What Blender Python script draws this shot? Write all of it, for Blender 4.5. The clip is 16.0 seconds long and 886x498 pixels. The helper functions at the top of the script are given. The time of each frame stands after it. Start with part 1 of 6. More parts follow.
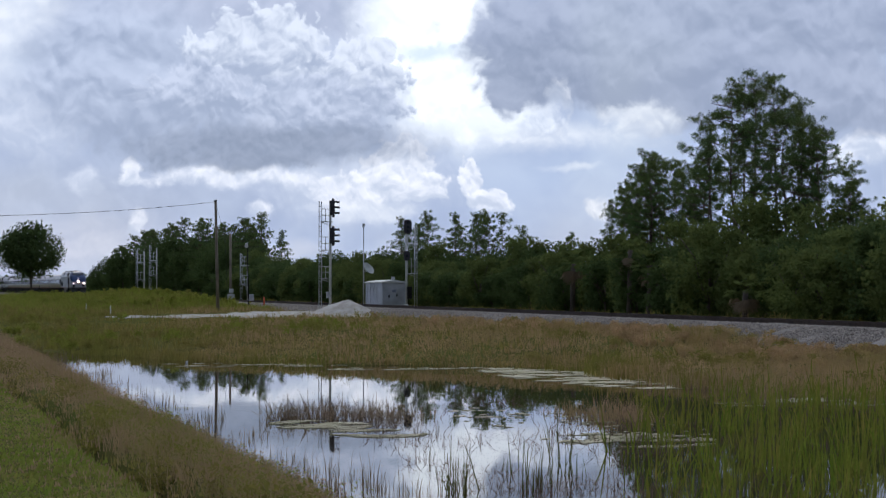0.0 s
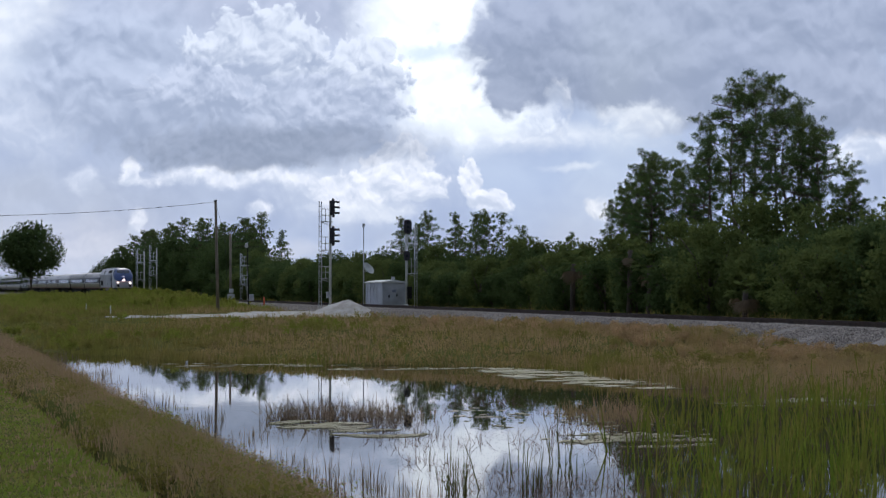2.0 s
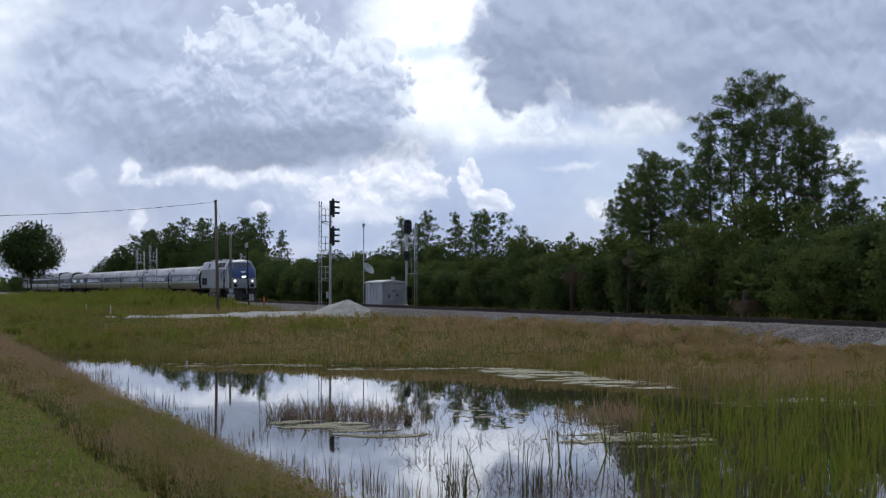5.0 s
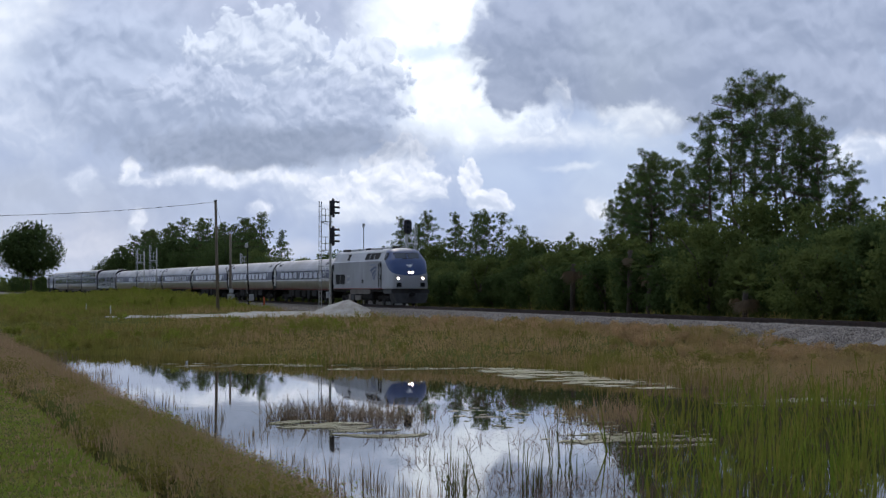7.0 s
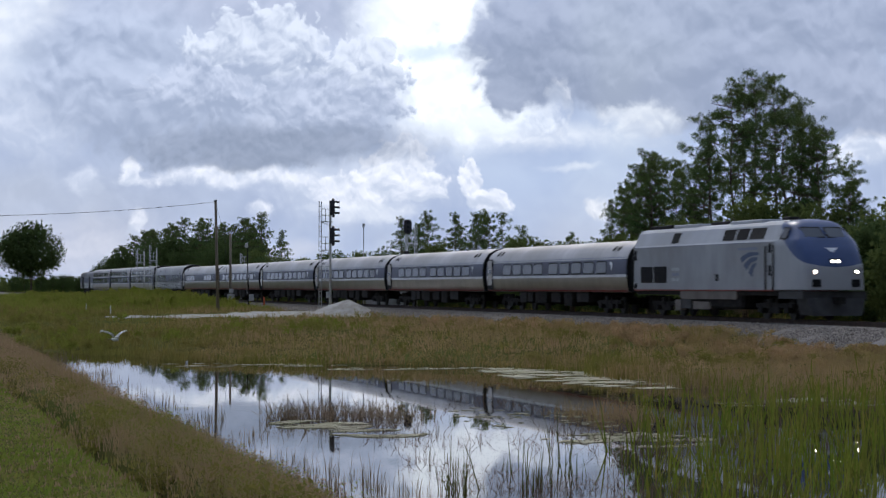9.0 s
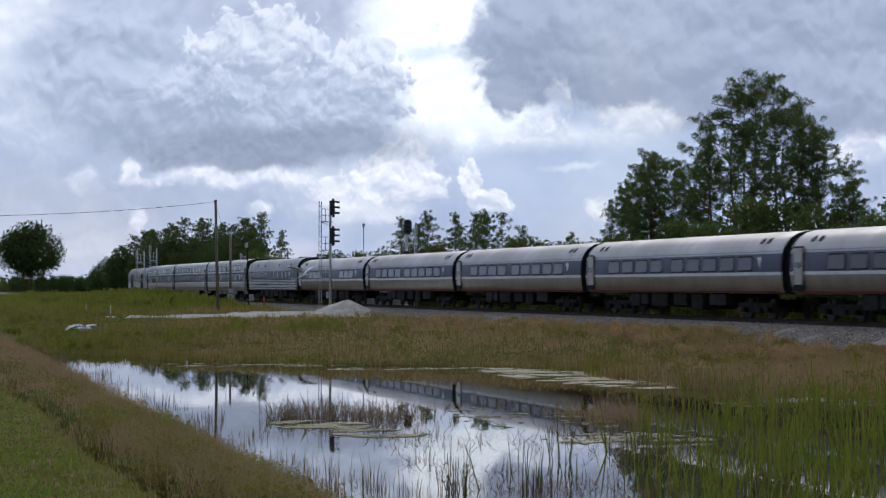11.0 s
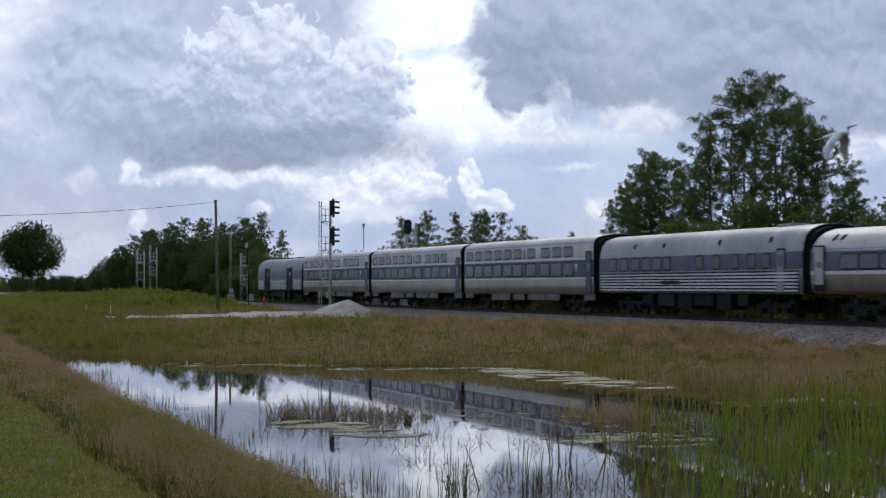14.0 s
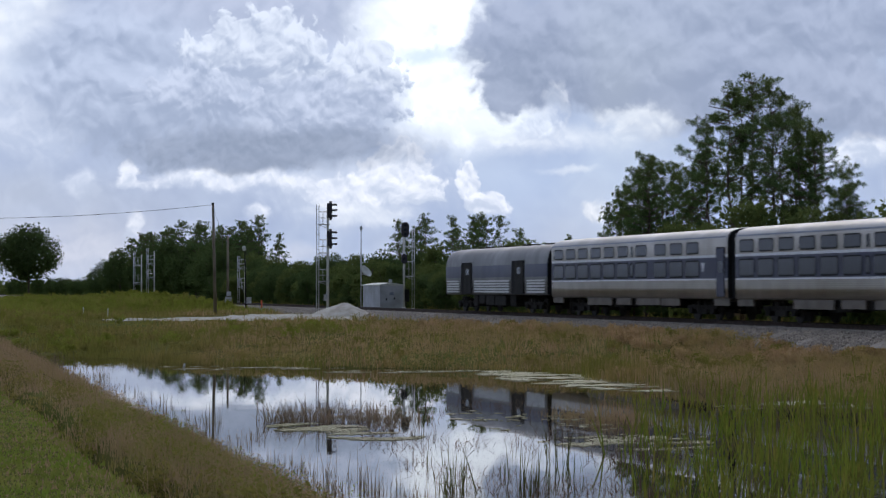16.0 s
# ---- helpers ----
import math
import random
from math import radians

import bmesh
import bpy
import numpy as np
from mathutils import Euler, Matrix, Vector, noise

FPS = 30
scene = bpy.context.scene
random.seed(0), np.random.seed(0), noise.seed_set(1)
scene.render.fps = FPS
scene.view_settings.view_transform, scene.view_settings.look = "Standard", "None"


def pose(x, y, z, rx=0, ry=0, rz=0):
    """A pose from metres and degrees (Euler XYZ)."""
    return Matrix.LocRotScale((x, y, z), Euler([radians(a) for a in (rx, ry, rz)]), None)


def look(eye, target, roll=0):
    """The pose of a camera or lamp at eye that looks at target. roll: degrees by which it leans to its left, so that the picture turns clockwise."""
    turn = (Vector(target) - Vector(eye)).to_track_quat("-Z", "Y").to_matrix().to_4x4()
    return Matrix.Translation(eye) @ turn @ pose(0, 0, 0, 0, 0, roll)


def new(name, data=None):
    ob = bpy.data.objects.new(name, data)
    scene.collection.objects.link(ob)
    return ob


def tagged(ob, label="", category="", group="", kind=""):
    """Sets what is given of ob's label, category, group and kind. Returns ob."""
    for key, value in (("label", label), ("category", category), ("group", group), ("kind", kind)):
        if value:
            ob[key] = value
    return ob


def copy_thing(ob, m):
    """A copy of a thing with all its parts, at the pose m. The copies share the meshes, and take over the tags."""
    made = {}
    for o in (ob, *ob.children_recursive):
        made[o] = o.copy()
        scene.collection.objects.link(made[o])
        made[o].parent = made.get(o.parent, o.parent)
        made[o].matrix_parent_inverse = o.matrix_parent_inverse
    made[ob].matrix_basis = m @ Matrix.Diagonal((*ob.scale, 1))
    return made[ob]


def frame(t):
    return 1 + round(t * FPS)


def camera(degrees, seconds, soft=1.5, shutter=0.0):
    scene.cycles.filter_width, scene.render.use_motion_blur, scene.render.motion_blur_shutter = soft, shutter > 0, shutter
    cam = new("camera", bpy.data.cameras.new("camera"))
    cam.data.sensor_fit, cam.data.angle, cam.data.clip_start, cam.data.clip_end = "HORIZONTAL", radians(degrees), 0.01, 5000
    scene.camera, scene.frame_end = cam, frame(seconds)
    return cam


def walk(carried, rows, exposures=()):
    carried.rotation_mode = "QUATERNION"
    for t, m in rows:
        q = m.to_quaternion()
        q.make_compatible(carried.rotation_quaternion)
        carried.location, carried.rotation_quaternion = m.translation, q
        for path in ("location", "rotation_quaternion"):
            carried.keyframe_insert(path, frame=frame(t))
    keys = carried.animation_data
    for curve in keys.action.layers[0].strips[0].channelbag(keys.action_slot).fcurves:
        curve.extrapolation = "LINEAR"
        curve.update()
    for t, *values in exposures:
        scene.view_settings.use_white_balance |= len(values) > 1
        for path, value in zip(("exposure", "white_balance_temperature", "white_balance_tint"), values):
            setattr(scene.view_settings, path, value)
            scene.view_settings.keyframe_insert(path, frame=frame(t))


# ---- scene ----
# World: X runs square to the track, Y along it, z = 0 is the pond's surface.
RAIL_Z = 1.66          # top of rail
TRACK_X = 39.25        # centre line of the track
SPEED = 35.477         # metres a second, towards -Y

cam = camera(23.7, 16.0, soft=1.35, shutter=0.25)
AIM = (91.02, -15.37)
walk(cam, [
    (0.0, pose(0, 0, 3.1, AIM[0], 0, AIM[1])),
    (15.2, pose(0, 0, 3.1, AIM[0], 0, AIM[1])),
    (15.5, pose(0, 0, 3.1, AIM[0] + 0.023, 0, AIM[1] - 0.008)),
    (16.0, pose(0, 0, 3.1, AIM[0] + 0.077, 0, AIM[1] - 0.069)),
])

# ---- light ----
SUN_EL, SUN_AZ = 44.0, 8.0     # degrees; azimuth from +Y towards +X


def build_world():
    """A cloudy sky: cumulus with lit crests and flat grey bases, placed by azimuth and elevation."""
    world = bpy.data.worlds.new("cloudy_sky")
    scene.world = world
    world.use_nodes = True
    nt = world.node_tree
    nt.nodes.clear()
    N, L = nt.nodes.new, nt.links.new

    def math_node(op, a, b=None, c=None):
        n = N("ShaderNodeMath")
        n.operation = op
        for i, v in enumerate((a, b, c)):
            if v is None:
                continue
            if isinstance(v, (int, float)):
                n.inputs[i].default_value = v
            else:
                L(v, n.inputs[i])
        return n.outputs[0]

    def smooth(v, lo, hi, to0=0.0, to1=1.0):
        n = N("ShaderNodeMapRange")
        n.interpolation_type = "SMOOTHSTEP"
        L(v, n.inputs["Value"])
        for k, q in (("From Min", lo), ("From Max", hi), ("To Min", to0), ("To Max", to1)):
            n.inputs[k].default_value = q
        return n.outputs["Result"]

    def mix(fac, a, b):
        n = N("ShaderNodeMix")
        n.data_type = "RGBA"
        for sock, v in ((n.inputs[0], fac), (n.inputs[6], a), (n.inputs[7], b)):
            if isinstance(v, (int, float)):
                sock.default_value = v
            elif isinstance(v, tuple):
                sock.default_value = (*v, 1)
            else:
                L(v, sock)
        return n.outputs[2]

    def vec(op, a, b, c=None):
        n = N("ShaderNodeVectorMath")
        n.operation = op
        for i, v in enumerate((a, b, c)):
            if v is None:
                continue
            if isinstance(v, tuple):
                n.inputs[i].default_value = v
            else:
                L(v, n.inputs[i])
        return n.outputs[0]

    tc = N("ShaderNodeTexCoord")
    sep = N("ShaderNodeSeparateXYZ")
    L(tc.outputs["Generated"], sep.inputs[0])
    # azimuth and elevation in degrees, azimuth 0 along the view's middle
    az = math_node("MULTIPLY", math_node("ARCTAN2", sep.outputs[0], sep.outputs[1]), 57.2958)
    az = math_node("SUBTRACT", az, 15.37)
    el = math_node("MULTIPLY", math_node("ARCSINE", sep.outputs[2]), 57.2958)
    comb = N("ShaderNodeCombineXYZ")
    L(az, comb.inputs[0])
    L(el, comb.inputs[1])
    place = comb.outputs[0]

    def fog(scale, detail, rough, off, at=None):
        n = N("ShaderNodeTexNoise")
        n.inputs["Scale"].default_value, n.inputs["Detail"].default_value = scale, detail
        n.inputs["Roughness"].default_value = rough
        L(vec("ADD", at or place, (off, off * 0.7, off * 1.3)), n.inputs["Vector"])
        return n

    # the place, pushed about by coarse and fine turbulence
    coarse, fine = fog(0.45, 3, 0.5, 3.1), fog(1.7, 6, 0.6, 9.4)
    warped = vec("MULTIPLY_ADD", vec("SUBTRACT", coarse.outputs["Color"], (0.5, 0.5, 0.5)), (1.5, 1.1, 0), place)
    warped = vec("MULTIPLY_ADD", vec("SUBTRACT", fine.outputs["Color"], (0.5, 0.5, 0.5)), (0.40, 0.32, 0), warped)
    wsep = N("ShaderNodeSeparateXYZ")
    L(warped, wsep.inputs[0])

    def lobes(shift, scale=0.85):
        v = N("ShaderNodeTexVoronoi")
        v.feature = "SMOOTH_F1"
        v.inputs["Scale"].default_value, v.inputs["Detail"].default_value = scale, 2.5
        v.inputs["Roughness"].default_value, v.inputs["Smoothness"].default_value = 0.5, 0.45
        L(vec("ADD", warped, shift), v.inputs["Vector"])
        return v.outputs["Distance"]

    billow = lobes((0, 0, 0))
    # crests of the lobes face the light above, their undersides lie in shade
    relief = math_node("SUBTRACT", lobes((0.03, 0.14, 0)), lobes((-0.03, -0.14, 0)))
    small = lobes((0, 0, 0), 2.6)
    small_relief = math_node("SUBTRACT", lobes((0.02, 0.06, 0), 2.6), lobes((-0.02, -0.06, 0), 2.6))
    small_swell = math_node("SUBTRACT", math_node("MULTIPLY", small, -1.0), -0.9)
    wisp = math_node("SUBTRACT", fog(0.9, 7, 0.62, 17.0, warped).outputs["Fac"], 0.5)
    swell = math_node("SUBTRACT", math_node("MULTIPLY", billow, -1.0), -0.9)

    # pale haze with grey-blue lanes
    broad = fog(0.11, 3, 0.5, 7.7)
    base = mix(smooth(coarse.outputs["Fac"], 0.38, 0.64), (0.40, 0.48, 0.67), (0.54, 0.62, 0.78))
    base = mix(math_node("MULTIPLY", smooth(broad.outputs["Fac"], 0.45, 0.65), 0.4), base, (0.42, 0.48, 0.62))
    colour = [base]

    def cloud(cx, cy, rx, ry, soft, puff, flat, tone, amount):
        """One cloud: centre and radii in degrees, edge softness, lumpiness, flatness of its base."""
        a = math_node("DIVIDE", math_node("SUBTRACT", wsep.outputs[0], cx), rx)
        b = math_node("DIVIDE", math_node("SUBTRACT", wsep.outputs[1], cy), ry)
        low = math_node("MULTIPLY", math_node("MINIMUM", b, 0.0), flat)
        c = math_node("ADD", math_node("MAXIMUM", b, 0.0), low)
        r = math_node("SQRT", math_node("ADD", math_node("MULTIPLY", a, a), math_node("MULTIPLY", c, c)))
        d = math_node("SUBTRACT", 1.0, r)
        little = ry < 1.1
        d = math_node("MULTIPLY_ADD", swell, (0.3 if little else 0.55) * puff, d)
        d = math_node("MULTIPLY_ADD", small_swell, (0.9 if little else 0.14) * puff, d)
        d = math_node("MULTIPLY_ADD", wisp, (1.4 if little else 0.5) * puff, d)
        mask = smooth(d, -soft, soft)
        lit = math_node("MULTIPLY_ADD", relief, 0.9, math_node("MULTIPLY_ADD", b, 0.26, 0.5))
        lit = math_node("MULTIPLY_ADD", small_relief, 0.5 if little else 0.16, lit)
        lit = math_node("MULTIPLY_ADD", wisp, 0.35, lit)
        colour[0] = mix(math_node("MULTIPLY", mask, amount), colour[0], mix(smooth(lit, 0.05, 1.0), tone[0], tone[1]))

    # dark and light tones
    haze = ((0.58, 0.61, 0.72), (0.70, 0.71, 0.80))
    pale = ((0.72, 0.77, 0.88), (0.94, 0.96, 1.0))
    mist = ((0.56, 0.62, 0.76), (0.76, 0.80, 0.91))
    glare = ((0.98, 1.02, 1.08), (1.25, 1.27, 1.3))
    cut = ((0.70, 0.82, 0.93), (0.80, 0.90, 0.98))
    puff = ((0.60, 0.66, 0.79), (1.02, 1.02, 1.07))
    veil = ((0.44, 0.49, 0.63), (0.56, 0.60, 0.74))
    body = ((0.35, 0.41, 0.55), (0.60, 0.66, 0.81))
    crest = ((0.43, 0.49, 0.63), (0.86, 0.90, 0.99))
    flank = ((0.37, 0.43, 0.57), (0.66, 0.71, 0.85))
    base = ((0.25, 0.30, 0.41), (0.34, 0.39, 0.51))
    storm = ((0.31, 0.36, 0.49), (0.46, 0.51, 0.65))
    cloud(0.0, 30.0, 70.0, 21.0, 0.5, 0.3, 1.0, ((0.42, 0.46, 0.58), (0.68, 0.73, 0.85)), 0.8)
    cloud(-9.6, 2.6, 4.6, 1.5, 0.9, 0.3, 1.0, ((0.41, 0.47, 0.62), (0.50, 0.56, 0.71)), 0.8)
    cloud(5.0, 2.6, 4.0, 1.4, 0.9, 0.3, 1.0, ((0.46, 0.56, 0.77), (0.52, 0.62, 0.81)), 0.8)
    cloud(-9.73, 0.96, 2.91, 0.69, 0.9, 0.2, 1, haze, 0.8)
    cloud(-11.72, 7.09, 1.46, 1.46, 0.5, 0.4, 1, pale, 0.95)
    cloud(-11.26, 4.49, 1.69, 0.92, 0.6, 0.4, 1, mist, 0.75)
    cloud(1.78, 4.13, 3.07, 0.34, 0.8, 0.3, 1, pale, 0.8)
    cloud(-5.43, 7.25, 4.3, 1.23, 0.4, 0.4, 1, veil, 0.95)
    cloud(0.02, 6.17, 2.3, 2.3, 0.4, 0.4, 1, glare, 1)
    cloud(1.17, 4.87, 1.69, 0.69, 0.5, 0.6, 1, glare, 0.9)
    cloud(-0.52, 6.47, 0.95, 0.2, 0.8, 0.3, 1, cut, 0.75)
    cloud(-2.21, 2.65, 2.15, 0.77, 0.7, 0.4, 1, mist, 0.8)
    cloud(-1.29, 3.11, 0.84, 0.95, 0.16, 0.7, 1.2, puff, 1)
    cloud(-2.44, 2.6, 0.89, 0.58, 0.18, 0.7, 1.2, puff, 0.95)
    cloud(-0.64, 2.6, 0.64, 0.52, 0.18, 0.7, 1.2, puff, 0.95)
    cloud(-2.06, 2.08, 1.15, 0.25, 0.6, 0.5, 1, pale, 0.8)
    cloud(0.83, 2.8, 0.43, 0.55, 0.16, 0.7, 1.2, puff, 0.95)
    cloud(1.23, 2.23, 0.67, 0.46, 0.18, 0.7, 1.2, puff, 0.95)
    cloud(-5.43, 2.92, 2.45, 0.23, 0.6, 0.6, 1, puff, 0.9)
    cloud(-8.47, 3.15, 0.26, 0.37, 0.3, 0.7, 1, puff, 0.9)
    cloud(-9.73, 2.8, 0.4, 0.37, 0.5, 0.6, 1, mist, 0.8)
    cloud(-8.42, 1.77, 0.21, 0.31, 0.5, 0.6, 1, puff, 0.7)
    cloud(-5.12, 1.96, 0.31, 0.2, 0.5, 0.6, 1, puff, 0.8)
    cloud(4.26, 2.14, 0.43, 0.31, 0.4, 0.7, 1, puff, 0.85)
    cloud(11.52, 3.67, 0.92, 0.4, 0.35, 0.6, 1, puff, 0.9)
    cloud(3.54, 3.27, 0.69, 0.09, 0.8, 0.3, 1, pale, 0.6)
    cloud(-4.05, 0.96, 0.92, 0.21, 0.8, 0.3, 1, haze, 0.6)
    cloud(-8.42, 5.71, 2.76, 1.84, 0.3, 0.5, 1, body, 0.95)
    cloud(-4.74, 5.1, 3.83, 1.81, 0.16, 0.5, 1.4, body, 0.98)
    cloud(-5.05, 6.37, 1.92, 1.01, 0.13, 0.8, 1, crest, 0.92)
    cloud(-2.21, 5.82, 1.2, 1.04, 0.13, 0.8, 1, crest, 0.92)
    cloud(-6.58, 5.33, 1.69, 0.77, 0.16, 0.8, 0.9, flank, 0.9)
    cloud(-3.21, 4.87, 2.07, 0.8, 0.16, 0.7, 0.9, flank, 0.9)
    cloud(-4.66, 3.83, 3.83, 0.55, 0.5, 0.4, 1, base, 0.88)
    cloud(-5.58, 3.32, 1.99, 0.23, 0.5, 0.4, 1, base, 0.8)
    cloud(6.61, 6.71, 5.91, 2.3, 0.13, 0.5, 1, storm, 0.98)
    cloud(2.39, 6.33, 1.53, 1.61, 0.13, 0.8, 1, storm, 0.97)
    cloud(10.68, 5.1, 2.61, 1.15, 0.3, 0.5, 1.1, storm, 0.95)
    cloud(5.31, 4.64, 1.0, 0.4, 0.5, 0.7, 1, pale, 0.75)
    cloud(3.19, 5.18, 0.43, 0.37, 0.4, 0.8, 1, puff, 0.7)
    cloud(2.7, 5.94, 1.84, 0.92, 0.6, 0.5, 1, base, 0.45)
    # brighter towards the hidden sun, dimmer away from it
    dot = N("ShaderNodeVectorMath")
    dot.operation = "DOT_PRODUCT"
    L(tc.outputs["Generated"], dot.inputs[0])
    dot.inputs[1].default_value = (math.sin(radians(SUN_AZ)), math.cos(radians(SUN_AZ)), 0.35)
    away = smooth(dot.outputs["Value"], -0.9, 0.9, 0.45, 1.0)
    tone = N("ShaderNodeMix")
    tone.data_type, tone.blend_type = "RGBA", "MULTIPLY"
    tone.inputs[0].default_value = 1.0
    L(colour[0], tone.inputs[6])
    dim = N("ShaderNodeCombineXYZ")
    for i, k in enumerate((0.955, 1.0, 1.075)):
        L(math_node("MULTIPLY", away, k), dim.inputs[i])
    L(dim.outputs[0], tone.inputs[7])
    clouds = N("ShaderNodeBackground")
    L(tone.outputs[2], clouds.inputs[0])
    clouds.inputs[1].default_value = 1.0
    sky = N("ShaderNodeTexSky")
    sky.sky_type, sky.sun_disc = "NISHITA", False
    sky.sun_elevation, sky.sun_rotation = radians(SUN_EL), radians(SUN_AZ)
    blue = N("ShaderNodeBackground")
    L(sky.outputs[0], blue.inputs[0])
    blue.inputs[1].default_value = 0.1
    ms = N("ShaderNodeMixShader")
    # a few thin places let the blue through
    L(smooth(broad.outputs["Fac"], 0.30, 0.44, 0.86, 0.96), ms.inputs[0])
    L(blue.outputs[0], ms.inputs[1])
    L(clouds.outputs[0], ms.inputs[2])
    out = N("ShaderNodeOutputWorld")
    L(ms.outputs[0], out.inputs[0])


build_world()

sun_data = bpy.data.lights.new("sun", "SUN")
sun_data.energy, sun_data.angle, sun_data.color = 1.1, radians(14), (1.0, 0.95, 0.88)
sun = new("sun", sun_data)
sun.matrix_world = look((0, 0, 60), (-math.sin(radians(SUN_AZ)) * math.cos(radians(SUN_EL)),
                                     -math.cos(radians(SUN_AZ)) * math.cos(radians(SUN_EL)), 60 - math.sin(radians(SUN_EL))))
scene.view_settings.exposure = 0.0


# ---- materials ----
def material(name):
    m = bpy.data.materials.new(name)
    m.use_nodes = True
    nt = m.node_tree
    b = nt.nodes["Principled BSDF"]
    return m, nt, b


def ramp_mix(nt, fac, a, b):
    n = nt.nodes.new("ShaderNodeMix")
    n.data_type = "RGBA"
    nt.links.new(fac, n.inputs[0])
    for sock, v in ((n.inputs[6], a), (n.inputs[7], b)):
        if isinstance(v, tuple):
            sock.default_value = (*v, 1)
        else:
            nt.links.new(v, sock)
    return n.outputs[2]


def noise_fac(nt, scale, lo=0.35, hi=0.65, detail=4, space="Object", stretch=(1, 1, 1)):
    tc = nt.nodes.new("ShaderNodeTexCoord")
    mp = nt.nodes.new("ShaderNodeMapping")
    mp.inputs["Scale"].default_value = stretch
    nt.links.new(tc.outputs[space], mp.inputs[0])
    n = nt.nodes.new("ShaderNodeTexNoise")
    n.inputs["Scale"].default_value, n.inputs["Detail"].default_value = scale, detail
    nt.links.new(mp.outputs[0], n.inputs["Vector"])
    r = nt.nodes.new("ShaderNodeMapRange")
    r.inputs["From Min"].default_value, r.inputs["From Max"].default_value = lo, hi
    nt.links.new(n.outputs["Fac"], r.inputs["Value"])
    return r.outputs["Result"], n.outputs["Fac"]


def surface(name, a, b, scale=3.0, rough=0.7, metal=0.0, fine=30.0, bump=0.2, depth=0.01, stretch=(1, 1, 1), c=None, cscale=0.4, spec=0.5):
    """Two tones in patches, a third in broad stains, with fine relief."""
    m, nt, p = material(name)
    f, _ = noise_fac(nt, scale, stretch=stretch)
    col = ramp_mix(nt, f, a, b)
    if c:
        g, _ = noise_fac(nt, cscale, 0.45, 0.7)
        col = ramp_mix(nt, g, col, c)
    nt.links.new(col, p.inputs["Base Color"])
    p.inputs["Roughness"].default_value, p.inputs["Metallic"].default_value = rough, metal
    p.inputs["Specular IOR Level"].default_value = spec
    if bump:
        _, h = noise_fac(nt, fine, stretch=stretch)
        bn = nt.nodes.new("ShaderNodeBump")
        bn.inputs["Strength"].default_value, bn.inputs["Distance"].default_value = bump, depth
        nt.links.new(h, bn.inputs["Height"])
        nt.links.new(bn.outputs[0], p.inputs["Normal"])
    return m


def foliage(name, a, b, c, scale=0.08, light=0.35, hi=0.65):
    """Leaves or blades: varied piece by piece and in broad patches, letting some light through."""
    m = bpy.data.materials.new(name)
    m.use_nodes = True
    nt = m.node_tree
    nt.nodes.clear()
    geo = nt.nodes.new("ShaderNodeNewGeometry")
    col = ramp_mix(nt, geo.outputs["Random Per Island"], a, b)
    f, _ = noise_fac(nt, scale, 0.4, hi)
    col = ramp_mix(nt, f, col, c)
    g, _ = noise_fac(nt, max(1.2, scale * 6), 0.3, 0.75, 3)
    col = ramp_mix(nt, g, col, tuple(0.52 * v for v in b))
    d = nt.nodes.new("ShaderNodeBsdfDiffuse")
    t = nt.nodes.new("ShaderNodeBsdfTranslucent")
    x = nt.nodes.new("ShaderNodeMixShader")
    o = nt.nodes.new("ShaderNodeOutputMaterial")
    nt.links.new(col, d.inputs[0])
    nt.links.new(col, t.inputs[0])
    x.inputs[0].default_value = light
    nt.links.new(d.outputs[0], x.inputs[1])
    nt.links.new(t.outputs[0], x.inputs[2])
    nt.links.new(x.outputs[0], o.inputs[0])
    return m


def plain(name, col, rough=0.6, metal=0.0, spec=0.5):
    m, nt, p = material(name)
    f, _ = noise_fac(nt, 6.0)
    nt.links.new(ramp_mix(nt, f, tuple(v * 0.85 for v in col), tuple(min(1, v * 1.12) for v in col)), p.inputs["Base Color"])
    p.inputs["Roughness"].default_value, p.inputs["Metallic"].default_value = rough, metal
    p.inputs["Specular IOR Level"].default_value = spec
    return m


def glow(name, col, strength):
    m, nt, p = material(name)
    p.inputs["Base Color"].default_value = (*col, 1)
    p.inputs["Emission Color"].default_value = (*col, 1)
    p.inputs["Emission Strength"].default_value = strength
    return m


M_SOIL = surface("wet_soil_and_litter", (0.085, 0.08, 0.026), (0.12, 0.105, 0.04), 0.6, 0.95, 0, 9, 0.6, 0.05, c=(0.095, 0.115, 0.028), cscale=0.05, spec=0.0)
M_LAWN = foliage("mown_grass", (0.23, 0.33, 0.05), (0.32, 0.38, 0.07), (0.40, 0.31, 0.12), 0.45)
M_BROWN = foliage("seeding_brown_grass", (0.45, 0.285, 0.185), (0.60, 0.41, 0.25), (0.34, 0.285, 0.11), 0.5)
M_FIELD = foliage("tawny_field_grass", (0.64, 0.42, 0.25), (0.54, 0.37, 0.19), (0.36, 0.31, 0.10), 0.2, hi=0.75)
M_MARSH = foliage("green_marsh_grass", (0.195, 0.212, 0.045), (0.33, 0.295, 0.078), (0.48, 0.32, 0.15), 0.16, hi=0.75)
M_MOUND = foliage("tall_green_grass", (0.22, 0.28, 0.04), (0.35, 0.37, 0.07), (0.33, 0.28, 0.09), 0.3, hi=0.75)
M_REED = foliage("green_reed", (0.11, 0.20, 0.022), (0.25, 0.30, 0.045), (0.40, 0.26, 0.09), 0.9, 0.45, 0.8)
M_DRYREED = foliage("dead_reed", (0.27, 0.20, 0.135), (0.38, 0.28, 0.19), (0.17, 0.14, 0.08), 0.3)
